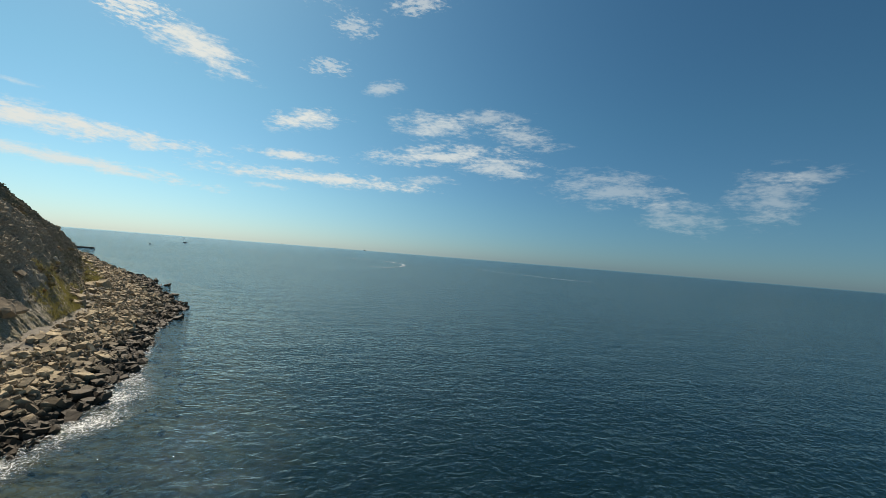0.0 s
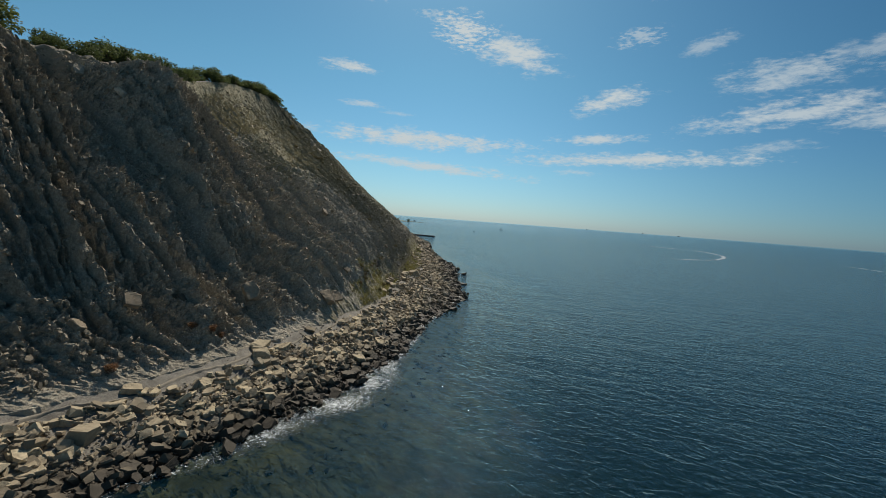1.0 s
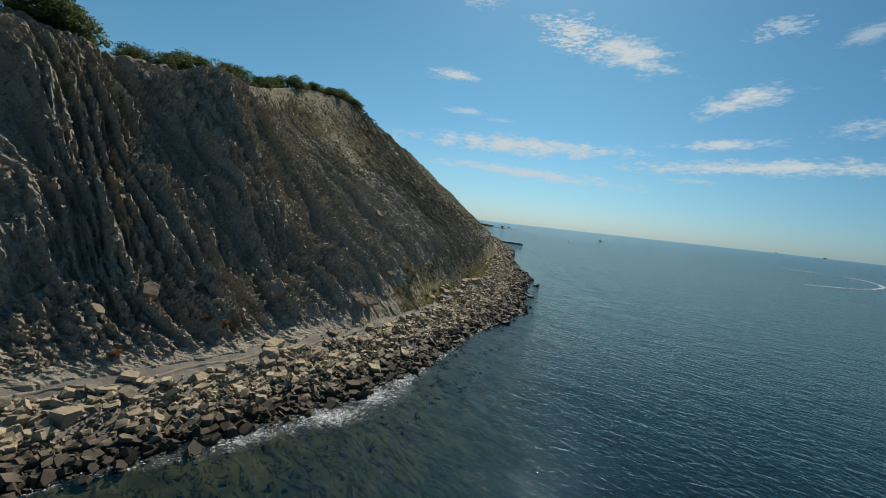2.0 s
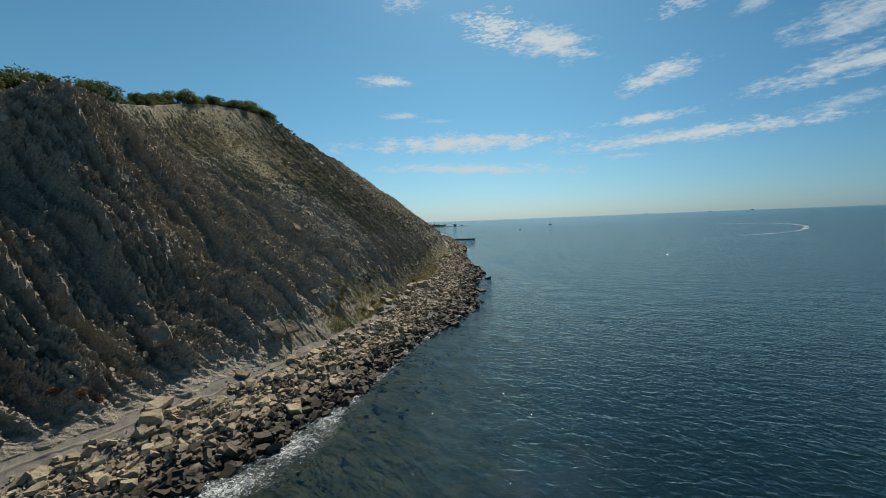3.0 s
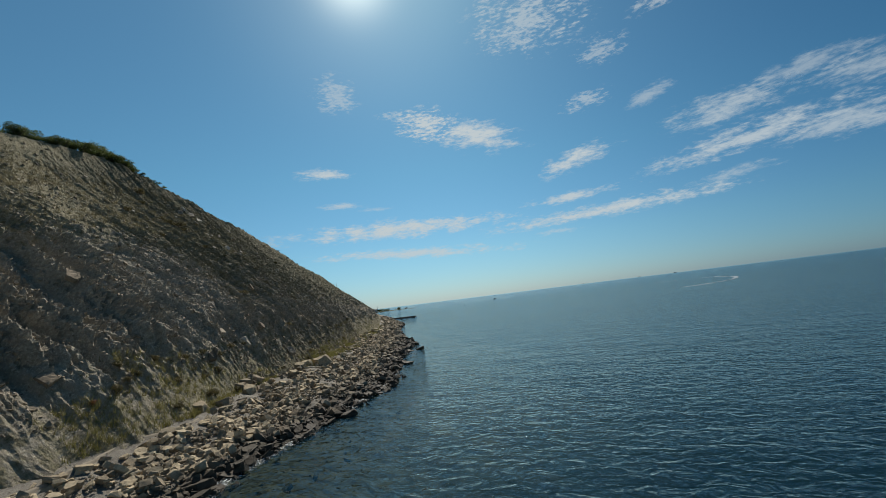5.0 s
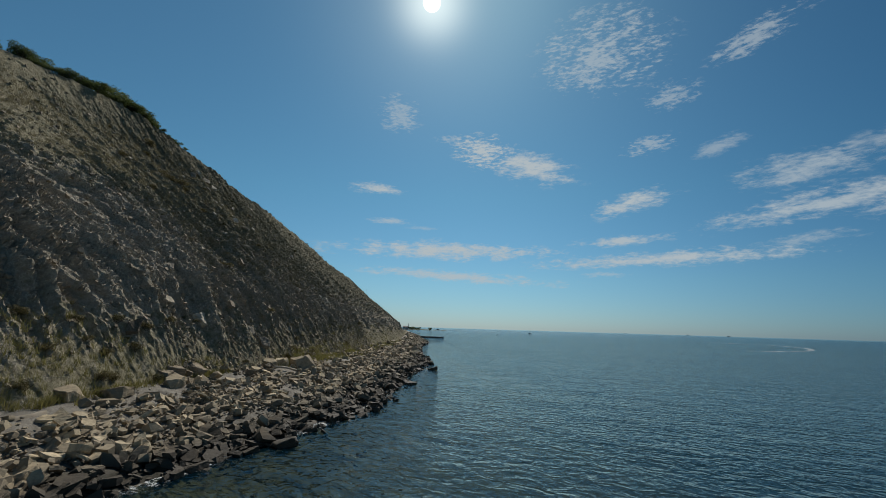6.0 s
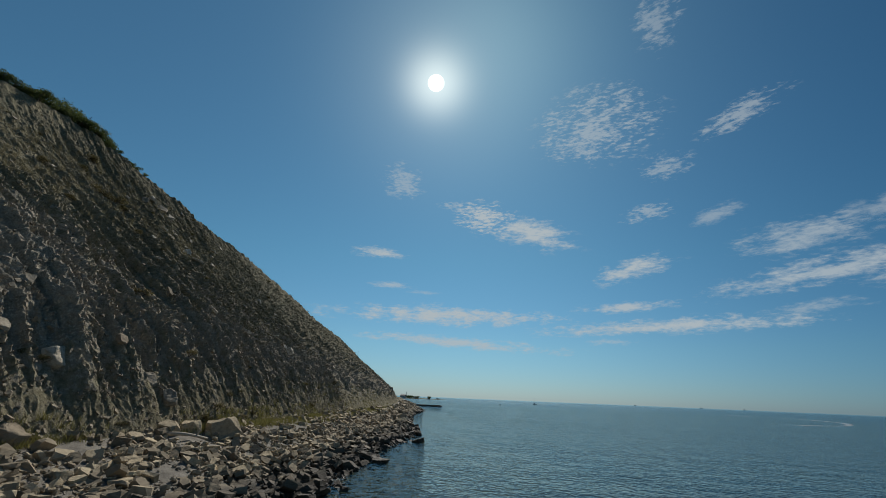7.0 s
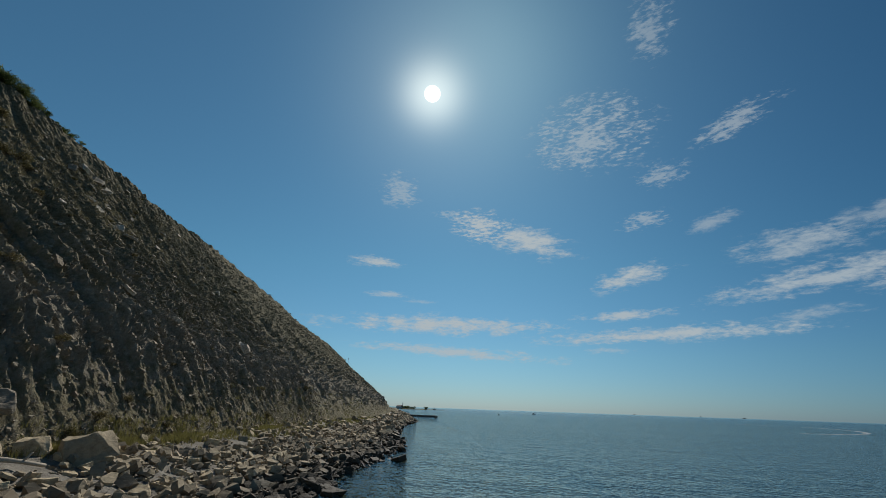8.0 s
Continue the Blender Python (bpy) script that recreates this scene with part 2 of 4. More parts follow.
def water_material():
    m = Mat("sea_water", 0.035, 0.5)
    m.b.inputs["IOR"].default_value = 1.33
    deep = m.noise(0.012, 3, 0.5)
    m.color(m.mix(m.span(deep, 0.35, 0.65), (0.002, 0.017, 0.030), (0.003, 0.023, 0.038)))
    # long calm lanes where the wind leaves the water smoother
    lane = m.span(m.noise(0.010, 3, 0.55, stretch=(0.35, 1.6, 1.0)), 0.36, 0.56, 0.75, 1.0)
    swell = m.noise(0.16, 2, 0.5, stretch=(0.5, 1.0, 1.0))
    chop = m.noise(0.95, 2, 0.5, stretch=(0.72, 1.0, 1.0), distort=0.8)
    ripple = m.noise(3.4, 2, 0.5, stretch=(0.55, 1.0, 1.0), distort=0.5)
    far = m.n.new("ShaderNodeVectorMath")
    far.operation = "DISTANCE"
    far.inputs[1].default_value = (-5, 45, 0)
    m.l.new(m.geo, far.inputs[0])
    m.rough(m.span(far.outputs["Value"], 60, 900, 0.015, 0.1))   # waves too small to part from far off
    m.bump(swell, 0.35, 1.0)
    m.bump(m.math("MULTIPLY", chop, lane), 0.95, 0.28)
    m.bump(m.math("MULTIPLY", ripple, lane), 0.7, 0.04)
    # the faces of the smallest wavelets, each tilted its own way
    cell, tilt, turned, unit = m.n.new("ShaderNodeTexVoronoi"), m.n.new("ShaderNodeVectorMath"), m.n.new("ShaderNodeVectorMath"), m.n.new("ShaderNodeVectorMath")
    cell.inputs["Scale"].default_value = 4.6
    m.l.new(m.geo, cell.inputs["Vector"])
    tilt.operation, turned.operation, unit.operation = "MULTIPLY_ADD", "ADD", "NORMALIZE"
    tilt.inputs[1].default_value, tilt.inputs[2].default_value = (0.19, 0.19, 0.0), (-0.095, -0.095, 0.0)
    m.l.new(cell.outputs["Color"], tilt.inputs[0])
    m.l.new(tilt.outputs[0], turned.inputs[0])
    m.l.new(m.b.inputs["Normal"].links[0].from_socket, turned.inputs[1])
    m.l.new(turned.outputs[0], unit.inputs[0])
    # a clear body over which the surface mirrors the sky
    normal, rough = unit.outputs[0], m.b.inputs["Roughness"].links[0].from_socket
    tone = m.b.inputs["Base Color"].links[0].from_socket
    clear, murk, body = m.n.new("ShaderNodeBsdfTransparent"), m.n.new("ShaderNodeBsdfDiffuse"), m.n.new("ShaderNodeMixShader")
    clear.inputs[0].default_value = (0.72, 0.84, 0.76, 1)
    m.l.new(tone, murk.inputs[0])
    body.inputs[0].default_value = 0.32
    m.l.new(clear.outputs[0], body.inputs[1])
    m.l.new(murk.outputs[0], body.inputs[2])
    gloss, fres, top = m.n.new("ShaderNodeBsdfGlossy"), m.n.new("ShaderNodeFresnel"), m.n.new("ShaderNodeMixShader")
    fres.inputs["IOR"].default_value = 1.33
    gloss.inputs["Color"].default_value = (0.82, 0.92, 0.98, 1)
    m.l.new(normal, fres.inputs["Normal"])
    m.l.new(normal, gloss.inputs["Normal"])
    m.l.new(rough, gloss.inputs["Roughness"])
    m.l.new(m.span(fres.outputs[0], 0.0, 1.0, 0.0, 0.8), top.inputs[0])     # waves hide part of the mirror
    m.l.new(body.outputs[0], top.inputs[1])
    m.l.new(gloss.outputs[0], top.inputs[2])
    m.l.new(top.outputs[0], m.n["Material Output"].inputs[0])
    m.n.remove(m.b)
    return m.m


CLIFF, BEACH, DUST, TURF = cliff_material(), beach_material(), dust_material(), turf_material()
DEEP = deep_material()
DRIFT = paint_material("bleached_wood", (0.36, 0.31, 0.24), 0.85)
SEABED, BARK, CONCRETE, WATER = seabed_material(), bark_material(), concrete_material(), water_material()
ROCK = rock_material("sandstone_boulder", (0.58, 0.47, 0.3), (0.37, 0.302, 0.2))
RUBBLE = rock_material("sandstone_rubble", (0.57, 0.465, 0.305), (0.28, 0.232, 0.16), island=True)
GRAVEL = rock_material("grey_gravel", (0.36, 0.32, 0.255), (0.22, 0.197, 0.158), island=True)
SCREE = rock_material("shale_fragment", (0.17, 0.145, 0.11), (0.36, 0.305, 0.22), island=True)
WET = rock_material("dark_wet_rock", (0.15, 0.115, 0.075), (0.075, 0.06, 0.043))
WET_RUBBLE = rock_material("dark_wet_rubble", (0.2, 0.155, 0.1), (0.09, 0.073, 0.052), island=True)
BLOCK = rock_material("weathered_block", (0.29, 0.23, 0.16), (0.17, 0.14, 0.1))
PALE = rock_material("pale_limestone", (0.62, 0.56, 0.45), (0.5, 0.44, 0.34))
LEAF = leaf_material("scrub_leaf", (0.045, 0.07, 0.022), (0.16, 0.185, 0.06))
DRY_LEAF = leaf_material("dry_scrub_leaf", (0.06, 0.06, 0.025), (0.15, 0.12, 0.05))
RUST_LEAF = leaf_material("rust_scrub_leaf", (0.12, 0.06, 0.03), (0.24, 0.12, 0.05))
GRASS = leaf_material("yellow_grass", (0.11, 0.108, 0.034), (0.27, 0.24, 0.085))
DRY_GRASS = leaf_material("dry_grass", (0.13, 0.115, 0.06), (0.27, 0.235, 0.14))


# ---- mesh helpers ----
def mesh_object(name, verts, faces, material, parent=None, smooth=False):
    me = bpy.data.meshes.new(name)
    me.from_pydata([tuple(v) for v in verts] if not isinstance(verts, np.ndarray) else verts.tolist(), [],
                   faces if not isinstance(faces, np.ndarray) else faces.tolist())
    me.materials.append(material)
    if smooth:
        me.shade_smooth()
    ob = new(name, me)
    ob.parent = parent
    return ob


def part(name, bm, material, parent=None, label="", smooth=False):
    me = bpy.data.meshes.new(name)
    bm.to_mesh(me)
    bm.free()
    me.materials.append(material)
    if smooth:
        me.shade_smooth()
    ob = new(name, me)
    ob.parent = parent
    return tagged(ob, label)


def grid_faces(rows, cols):
    a = np.arange(rows * cols).reshape(rows, cols)
    return np.stack([a[:-1, :-1], a[:-1, 1:], a[1:, 1:], a[1:, :-1]], -1).reshape(-1, 4)


RNG = np.random.default_rng(7)
PERM = RNG.permutation(512)
GRAD = np.stack([np.cos(np.linspace(0, 2 * np.pi, 512, endpoint=False)), np.sin(np.linspace(0, 2 * np.pi, 512, endpoint=False))], -1)


def perlin(x, y, seed=0):
    """Gradient noise, about -0.7 to 0.7, over arrays."""
    xi, yi = np.floor(x).astype(int), np.floor(y).astype(int)
    fx, fy = x - xi, y - yi
    u, v = fx * fx * fx * (fx * (fx * 6 - 15) + 10), fy * fy * fy * (fy * (fy * 6 - 15) + 10)

    def corner(dx, dy):
        g = GRAD[PERM[(PERM[(xi + dx + seed * 37) % 512] + yi + dy) % 512]]
        return g[..., 0] * (fx - dx) + g[..., 1] * (fy - dy)

    top = corner(0, 0) * (1 - u) + corner(1, 0) * u
    low = corner(0, 1) * (1 - u) + corner(1, 1) * u
    return top * (1 - v) + low * v


def fbm(x, y, octaves=4, gain=0.5, seed=0):
    return sum(perlin(x * 2**k, y * 2**k, seed + k) * gain**k for k in range(octaves))


def smooth_between(a, b, x):
    t = np.clip((x - a) / (b - a), 0, 1)
    return t * t * (3 - 2 * t)


def eased(x, xs, ys):
    """Smooth curve through a few stations."""
    xs, ys = np.array(xs, float), np.array(ys, float)
    slope = np.gradient(ys, xs)
    k = np.clip(np.searchsorted(xs, x) - 1, 0, len(xs) - 2)
    h = xs[k + 1] - xs[k]
    t = np.clip((x - xs[k]) / h, 0, 1)
    return ((2 * t**3 - 3 * t**2 + 1) * ys[k] + (t**3 - 2 * t**2 + t) * h * slope[k]
            + (3 * t**2 - 2 * t**3) * ys[k + 1] + (t**3 - t**2) * h * slope[k + 1])


# ---- the plan of the coast: stations along y ----
def water_x(y):
    return eased(y, (-80, 0, 12, 17.5, 25, 34.5, 41.5, 53.3, 66.4, 78.8, 88, 98.3, 113.2, 135.8, 152.3, 180.8, 233.6, 282.3, 351, 430, 520, 700, 1500),
                 (-28, -26.5, -26, -24.3, -23.3, -22, -22.3, -23.4, -25.7, -27, -27.7, -29.2, -35, -44.3, -49.6, -64.4, -92.7, -113.3, -154, -198, -250, -420, -1500))


def foot_x(y):
    return eased(y, (-80, 0, 11.4, 20.9, 30.3, 50.6, 61.5, 70.4, 81.1, 90.6, 100.4, 110, 118.8, 132.5, 150.8, 178.7, 222.4, 245.3, 280, 304, 357, 430, 520, 700, 1500),
                 (-38, -36.5, -36.1, -34, -33.8, -34, -35.4, -36.9, -41.9, -44.6, -47.1, -50, -53.4, -58.3, -67.6, -78.5, -97.3, -110.4, -128.4, -142, -170.9, -212, -262, -440, -1530))


def ridge_x(y):
    return eased(y, (-80, 0, 15, 29.5, 44.3, 56.7, 64.8, 84.3, 96.1, 108.2, 117.2, 126.7, 136.2, 153.4, 198.2, 246.6, 303, 321, 345, 364, 400, 430, 520, 700, 1500),
                 (-65, -65, -65, -65, -72.4, -78.2, -85, -94.5, -98.5, -102.2, -102.8, -104.3, -108.4, -116.5, -136.9, -157.8, -181.4, -189.5, -198, -206, -224, -242, -292, -480, -1570))


def ridge_z(y):
    return eased(y, (-80, 0, 15, 29.5, 44.3, 56.7, 64.8, 84.3, 96.1, 108.2, 117.2, 126.7, 136.2, 153.4, 198.2, 246.6, 303, 321, 345, 364, 400, 430, 520, 700, 1500),
                 (40, 40, 40, 39.2, 42.2, 44.7, 47.6, 53.6, 55.2, 55.3, 52.6, 50.4, 49.6, 49.6, 46.2, 41.6, 36.3, 33.7, 22, 13, 8, 6, 5, 5, 5))


FOOT_Z = 3.3


def scarp_near(q):
    return smooth_between(8, 26, q) * smooth_between(72, 52, q)


def chunks(x, y, seed):
    """Cellular noise: one level, 0 to 1, for each irregular cell."""
    xi, yi = np.floor(x).astype(int), np.floor(y).astype(int)
    best, level = np.full(x.shape, 9.0), np.zeros(x.shape)
    for dx in (-1, 0, 1):
        for dy in (-1, 0, 1):
            h = PERM[(PERM[(xi + dx + seed * 31) % 512] + yi + dy) % 512]
            px, py = xi + dx + (h % 23) / 23, yi + dy + (h % 19) / 19
            d = (x - px) ** 2 + (y - py) ** 2
            near = d < best
            best, level = np.where(near, d, best), np.where(near, (h % 64) / 63, level)
    return level


def cliff_point(y, v, crests=False):
    """The cliff face: y along the coast, v from its foot (0) to its edge (1)."""
    xf, xr, zr = foot_x(y), ridge_x(y), ridge_z(y)
    scarp = smooth_between(54, 38, y)
    plain = np.interp(v, (0, 0.07, 0.15, 0.3, 0.5, 0.66, 0.85, 0.94, 1), (0, 0.11, 0.205, 0.32, 0.5, 0.64, 0.81, 0.92, 1))
    steep = np.interp(v, (0, 0.17, 0.3, 0.38, 0.46, 0.57, 0.67, 0.78, 0.9, 1), (0, 0.085, 0.2, 0.36, 0.475, 0.57, 0.71, 0.865, 0.945, 1))
    zf = plain * (1 - scarp) + steep * scarp
    rim = smooth_between(0.86, 1.0, v)
    x = xf + (xr - xf) * v
    z = FOOT_Z + (zr - FOOT_Z) * zf
    m = -(foot_x(y + 2) - foot_x(y - 2)) / 4                  # the coast's lean
    run = 1 / np.sqrt(1 + m * m)
    q = y + (xf - x) * m / (1 + m * m)                        # along the coast, the same down one fall line
    s = v * 46
    warp = 2.2 * perlin(q * 0.07, s * 0.05, 3)
    late = smooth_between(71, 92, y)                          # finer fluting where the coast turns
    low = smooth_between(0.01 - 0.03 * late, 0.17 - 0.03 * late, v) * (1 - (0.75 - 0.35 * late) * rim)
    farther = smooth_between(47, 82, y) * smooth_between(0.32, 0.62, v) * (1 - 0.35 * late)   # smoother scrub slope above
    slant = q + (0.32 - 0.2 * late) * s
    ribs = 1 - 2.6 * np.abs(perlin((slant + warp) * 0.14, s * 0.028, 5))
    ribs2 = 1 - 2.6 * np.abs(perlin((slant + warp * 0.6) * 0.40, s * 0.075, 9))
    ribs3 = 1 - 2.6 * np.abs(perlin((slant + warp * 0.3) * 1.05, s * 0.12, 13))
    ribs4 = 1 - 2.6 * np.abs(perlin((slant + warp * 0.2) * 1.9, s * 0.16, 14))
    calm = smooth_between(45, 77, y)
    crest = 0.4 + 0.8 * smooth_between(-0.2, 0.75, 0.6 * ribs + 0.4 * ribs2)     # hollows are smooth, crests crumble
    if crests:
        return crest * low
    bold = 1 + 0.45 * smooth_between(66, 45, y) * smooth_between(8, 24, y)
    combed = 1 - 0.65 * smooth_between(0.5, 0.75, v) * calm * smooth_between(112, 93, y)
    out = low * (0.55 + 0.45 * smooth_between(4, 22, y)) * (1 - 0.7 * farther) * combed * bold * ((1.4 + 0.4 * calm - 1.05 * late) * (ribs - 0.45) + (1.15 + 0.35 * calm - 0.45 * late) * (ribs2 - 0.45) + (0.9 - 0.15 * late) * (ribs3 - 0.45) + 0.32 * (ribs4 - 0.45))
    out += 2.2 * perlin(q * 0.035, s * 0.03, 17) * low
    crumb = sum(np.abs(perlin((q + 0.4 * s) * f, s * f * 0.5, 21 + k)) * a for k, (f, a) in enumerate(((0.45, 0.9), (1.0, 0.6), (2.1, 0.46))))
    out -= (0.35 + 0.75 * low) * (1 - 0.25 * calm) * (0.4 + 0.6 * combed) * crest * (crumb - 0.45) * (1 - 0.15 * farther) * (1 - (0.5 - 0.3 * late) * rim)
    for f, a, seed in ((0.45, 0.36, 81), (0.95, 0.5, 83), (1.8, 0.6, 85), (2.7, 0.4, 87)):     # broken blocks
        out += a * crest * (chunks((q + 0.25 * s) * f, s * f * 0.85, seed) - 0.5) * (0.9 - 0.15 * calm - 0.25 * late) * (0.15 + 0.85 * low) * (1 - 0.35 * farther) * (0.4 + 0.6 * combed)
    butt = smooth_between(31.5, 35, q + 0.8 * warp) * (1 - smooth_between(40, 60, q))
    out += scarp_near(q) * 2.4 * butt * smooth_between(0.4, 0.7, v) * (1 - rim)
    # bedding ledges in the scarp's upper part
    bed = np.floor(s * 0.8 + 0.9 * perlin(q * 0.11, s * 0.0, 25)) - s * 0.8
    out += scarp * smooth_between(0.62, 0.75, v) * (1 - rim) * 0.5 * bed
    bowl = np.exp(-((y - 23) / 8.5) ** 2) * smooth_between(0.15, 0.7, v) * (1 - rim)
    out -= 2.6 * bowl
    fan = np.maximum(0, perlin(q * 0.13, q * 0 + 4.2, 29)) + 0.5 * np.maximum(0, perlin(q * 0.3, q * 0 + 1.2, 30))
    apron = np.exp(-((v + 0.02) / 0.15) ** 2) * fan * (1.7 + 0.6 * scarp) * (1 - 0.6 * late)
    x = x + apron * run
    z = z + np.minimum(v, 0) * 60
    nx, ny, nz = 0.74 * run, 0.74 * m * run, 0.67
    return np.stack([x + out * nx, y + out * ny, z + out * nz], -1)


def beach_point(y, v):
    """v: 0 at the foot of the cliff, 1 at the waterline, on to 4 under water."""
    xf, xw = foot_x(y), water_x(y)
    x = xf + (xw - xf) * v
    z = np.interp(v, (0, 0.25, 0.6, 1.0, 1.5, 2.2, 4.0), (FOOT_Z, 2.4, 1.2, 0.0, -0.8, -2.6, -7.5))
    z = z + 0.35 * fbm(x * 0.4, y * 0.4, 4, 0.55, 41) * smooth_between(0.0, 0.15, v)
    return np.stack([x, y + 0 * x, z], -1)


ys = np.concatenate([np.arange(-45, 0, 0.5), np.arange(0, 160, 0.22), np.arange(160, 300, 0.75), np.arange(300, 560, 2.5), np.linspace(560, 1500, 40)])


def sheet(name, vs, fn, material, smooth=True):
    yy, vv = np.meshgrid(ys, vs, indexing="ij")
    p = fn(yy.ravel(), vv.ravel())
    return mesh_object(name, p, grid_faces(len(ys), len(vs))[:, ::-1], material, smooth=smooth)


def plateau_point(y, v):
    edge = cliff_point(y, np.ones_like(v))
    far = 650 * v**2
    return np.stack([edge[:, 0] - far, edge[:, 1], edge[:, 2] + 0.05 * np.minimum(far, 60) + fbm(edge[:, 0] * 0.1 - far * 0.1, y * 0.1, 4, 0.5, 51) * np.minimum(far * 0.3, 1.2)], -1)


cliff_vs = np.linspace(-0.025, 1, 246)
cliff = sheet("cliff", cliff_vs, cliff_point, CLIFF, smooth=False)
gy, gv = np.meshgrid(ys, cliff_vs, indexing="ij")
growth = smooth_between(0.3, 0.62, gv) * smooth_between(44, 77, gy) * (0.75 + 0.15 * smooth_between(74, 92, gy)) + smooth_between(0.9, 1.0, gv) * 0.5
growth += 0.55 * smooth_between(0.05, 0.3, gv) * (1 - smooth_between(0.3, 0.62, gv)) * smooth_between(84, 104, gy)
growth += np.exp(-(gv / 0.1) ** 2) * (0.55 * smooth_between(38, 50, gy) + 0.25 * smooth_between(66, 74, gy))
cliff.data.attributes.new("scrub", "FLOAT", "POINT").data.foreach_set("value", growth.ravel())
cliff.data.attributes.new("crest", "FLOAT", "POINT").data.foreach_set("value", cliff_point(gy.ravel(), gv.ravel(), True))
tagged(cliff,
       "eroded grey shale cliff with ribs and gullies", "cliff", kind="structure")
tagged(sheet("beach", np.linspace(0, 1.06, 26), beach_point, BEACH),
       "rubble shore between cliff foot and sea", "beach", kind="structure")
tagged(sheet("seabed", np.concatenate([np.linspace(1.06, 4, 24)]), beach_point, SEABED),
       "stony seabed painted darker with depth under shallow water", "seabed", kind="structure")
tagged(sheet("ground", np.linspace(0, 1, 26), plateau_point, TURF),
       "dry turf on the plateau above the cliff", "ground", kind="structure")

# the sea, out to the horizon
rings = np.concatenate([[0.0], np.geomspace(4, 4930, 60)])
turn = np.linspace(0, 2 * np.pi, 97)[:-1]
sea_v = np.array([(-5 + r * math.cos(a), 45 + r * math.sin(a), 0.0) for r in rings for a in turn])
sea_f = [(i * 96 + k, (i + 1) * 96 + k, (i + 1) * 96 + (k + 1) % 96, i * 96 + (k + 1) % 96) for i in range(60) for k in range(96)]
tagged(mesh_object("water", sea_v, sea_f, WATER, smooth=True), "calm rippled blue sea reaching the horizon", "sea", kind="structure")

# unseen floor, added so no sky shows through the clear water
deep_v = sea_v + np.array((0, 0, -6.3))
tagged(mesh_object("sea_floor", deep_v, sea_f, DEEP), "dark floor sheet added under the deep water", "seabed", kind="structure")

# wash along the waterline, its white also painted for sun glints
def foam_glint_material():
    m = Mat("foam_and_glints", 0.6, 0.3)
    m.color((0.8, 0.83, 0.82))
    lace = m.noise(3.2, 6, 0.75, distort=1.5)
    att = m.n.new("ShaderNodeAttribute")
    att.attribute_name = "wash"
    m.l.new(m.span(m.math("ADD", lace, m.math("MULTIPLY", att.outputs["Fac"], 0.20)), 0.63, 0.755, 0.0, 0.75), m.b.inputs["Alpha"])
    return m.m


wy, wv = np.meshgrid(np.arange(5, 170, 0.5), np.linspace(0, 1, 13), indexing="ij")
# broadest round y 33, where the white stands in for sun glitter
reach = 2.4 + 4.4 * np.exp(-((wy - 33) / 15) ** 2) + 0.8 * perlin(wy * 0.2, wy * 0, 91)
wx = water_x(wy) - 0.5 + wv * np.maximum(reach, 0.4) + 0.5 * perlin(wy * 0.35, wv * 2, 92)
surf = mesh_object("surf", np.stack([wx, wy, 0.035 + 0 * wx], -1).reshape(-1, 3), grid_faces(len(wy), 13)[:, ::-1], foam_glint_material())
surf.data.attributes.new("wash", "FLOAT", "POINT").data.foreach_set(
    "value", ((1 - (2 * wv - 1) ** 2) * (0.5 + 0.25 * np.exp(-((wy - 33) / 15) ** 2) + 0.22 * smooth_between(50, 62, wy) * smooth_between(125, 105, wy) + 0.5 * perlin(wy * 0.25, wv * 1.5, 93))).ravel())
tagged(surf, "thin white wash and painted sun glints at the rocks", "surf", kind="stuff")

# trodden path along the cliff's foot
py = np.arange(-40, 72, 0.5)
px = foot_x(py) + 1.0 + 1.6 * perlin(py * 0.12, py * 0 + 2.5, 61)
pv = np.linspace(-0.42, 0.42, 5)
wide = 0.52 + 0.4 * perlin(py * 0.4, py * 0 + 7.5, 62)
path = np.stack([px[:, None] + wide[:, None] * pv, np.add.outer(py, 0 * pv), np.zeros((len(py), 5))], -1).reshape(-1, 3)
frac = (path[:, 0] - foot_x(path[:, 1])) / (water_x(path[:, 1]) - foot_x(path[:, 1]))
path[:, 2] = beach_point(path[:, 1], frac)[:, 2] + 0.17 - 0.24 * np.tile(pv / 0.42, len(py)) ** 2 + 0.03 * perlin(path[:, 0] * 2, path[:, 1] * 2, 63)
tagged(mesh_object("footpath", path, grid_faces(len(py), 5)[:, ::-1], DUST, smooth=True),
       "narrow pale dusty footpath along the cliff foot", "path", kind="structure")


# worn bare edge along the top of the scarp
ry = np.arange(-5, 72, 0.4)
edge = cliff_point(ry, np.ones_like(ry))
rv = np.array((-0.1, 0.25, 0.6, 0.95, 1.3))
lip = np.stack([edge[:, :1] - rv * (0.75 + 0.5 * perlin(ry * 0.3, ry * 0 + 3.5, 64))[:, None], np.add.outer(edge[:, 1], 0 * rv),
                edge[:, 2:] + 0.1 * rv + 0.13 - 0.25 * np.exp(-((rv + 0.1) / 0.12) ** 2)], -1).reshape(-1, 3)
tagged(mesh_object("cliff_edge_path", lip, grid_faces(len(ry), 5), DUST, smooth=True),
       "bare pale trodden earth along the cliff edge", "path", kind="structure")


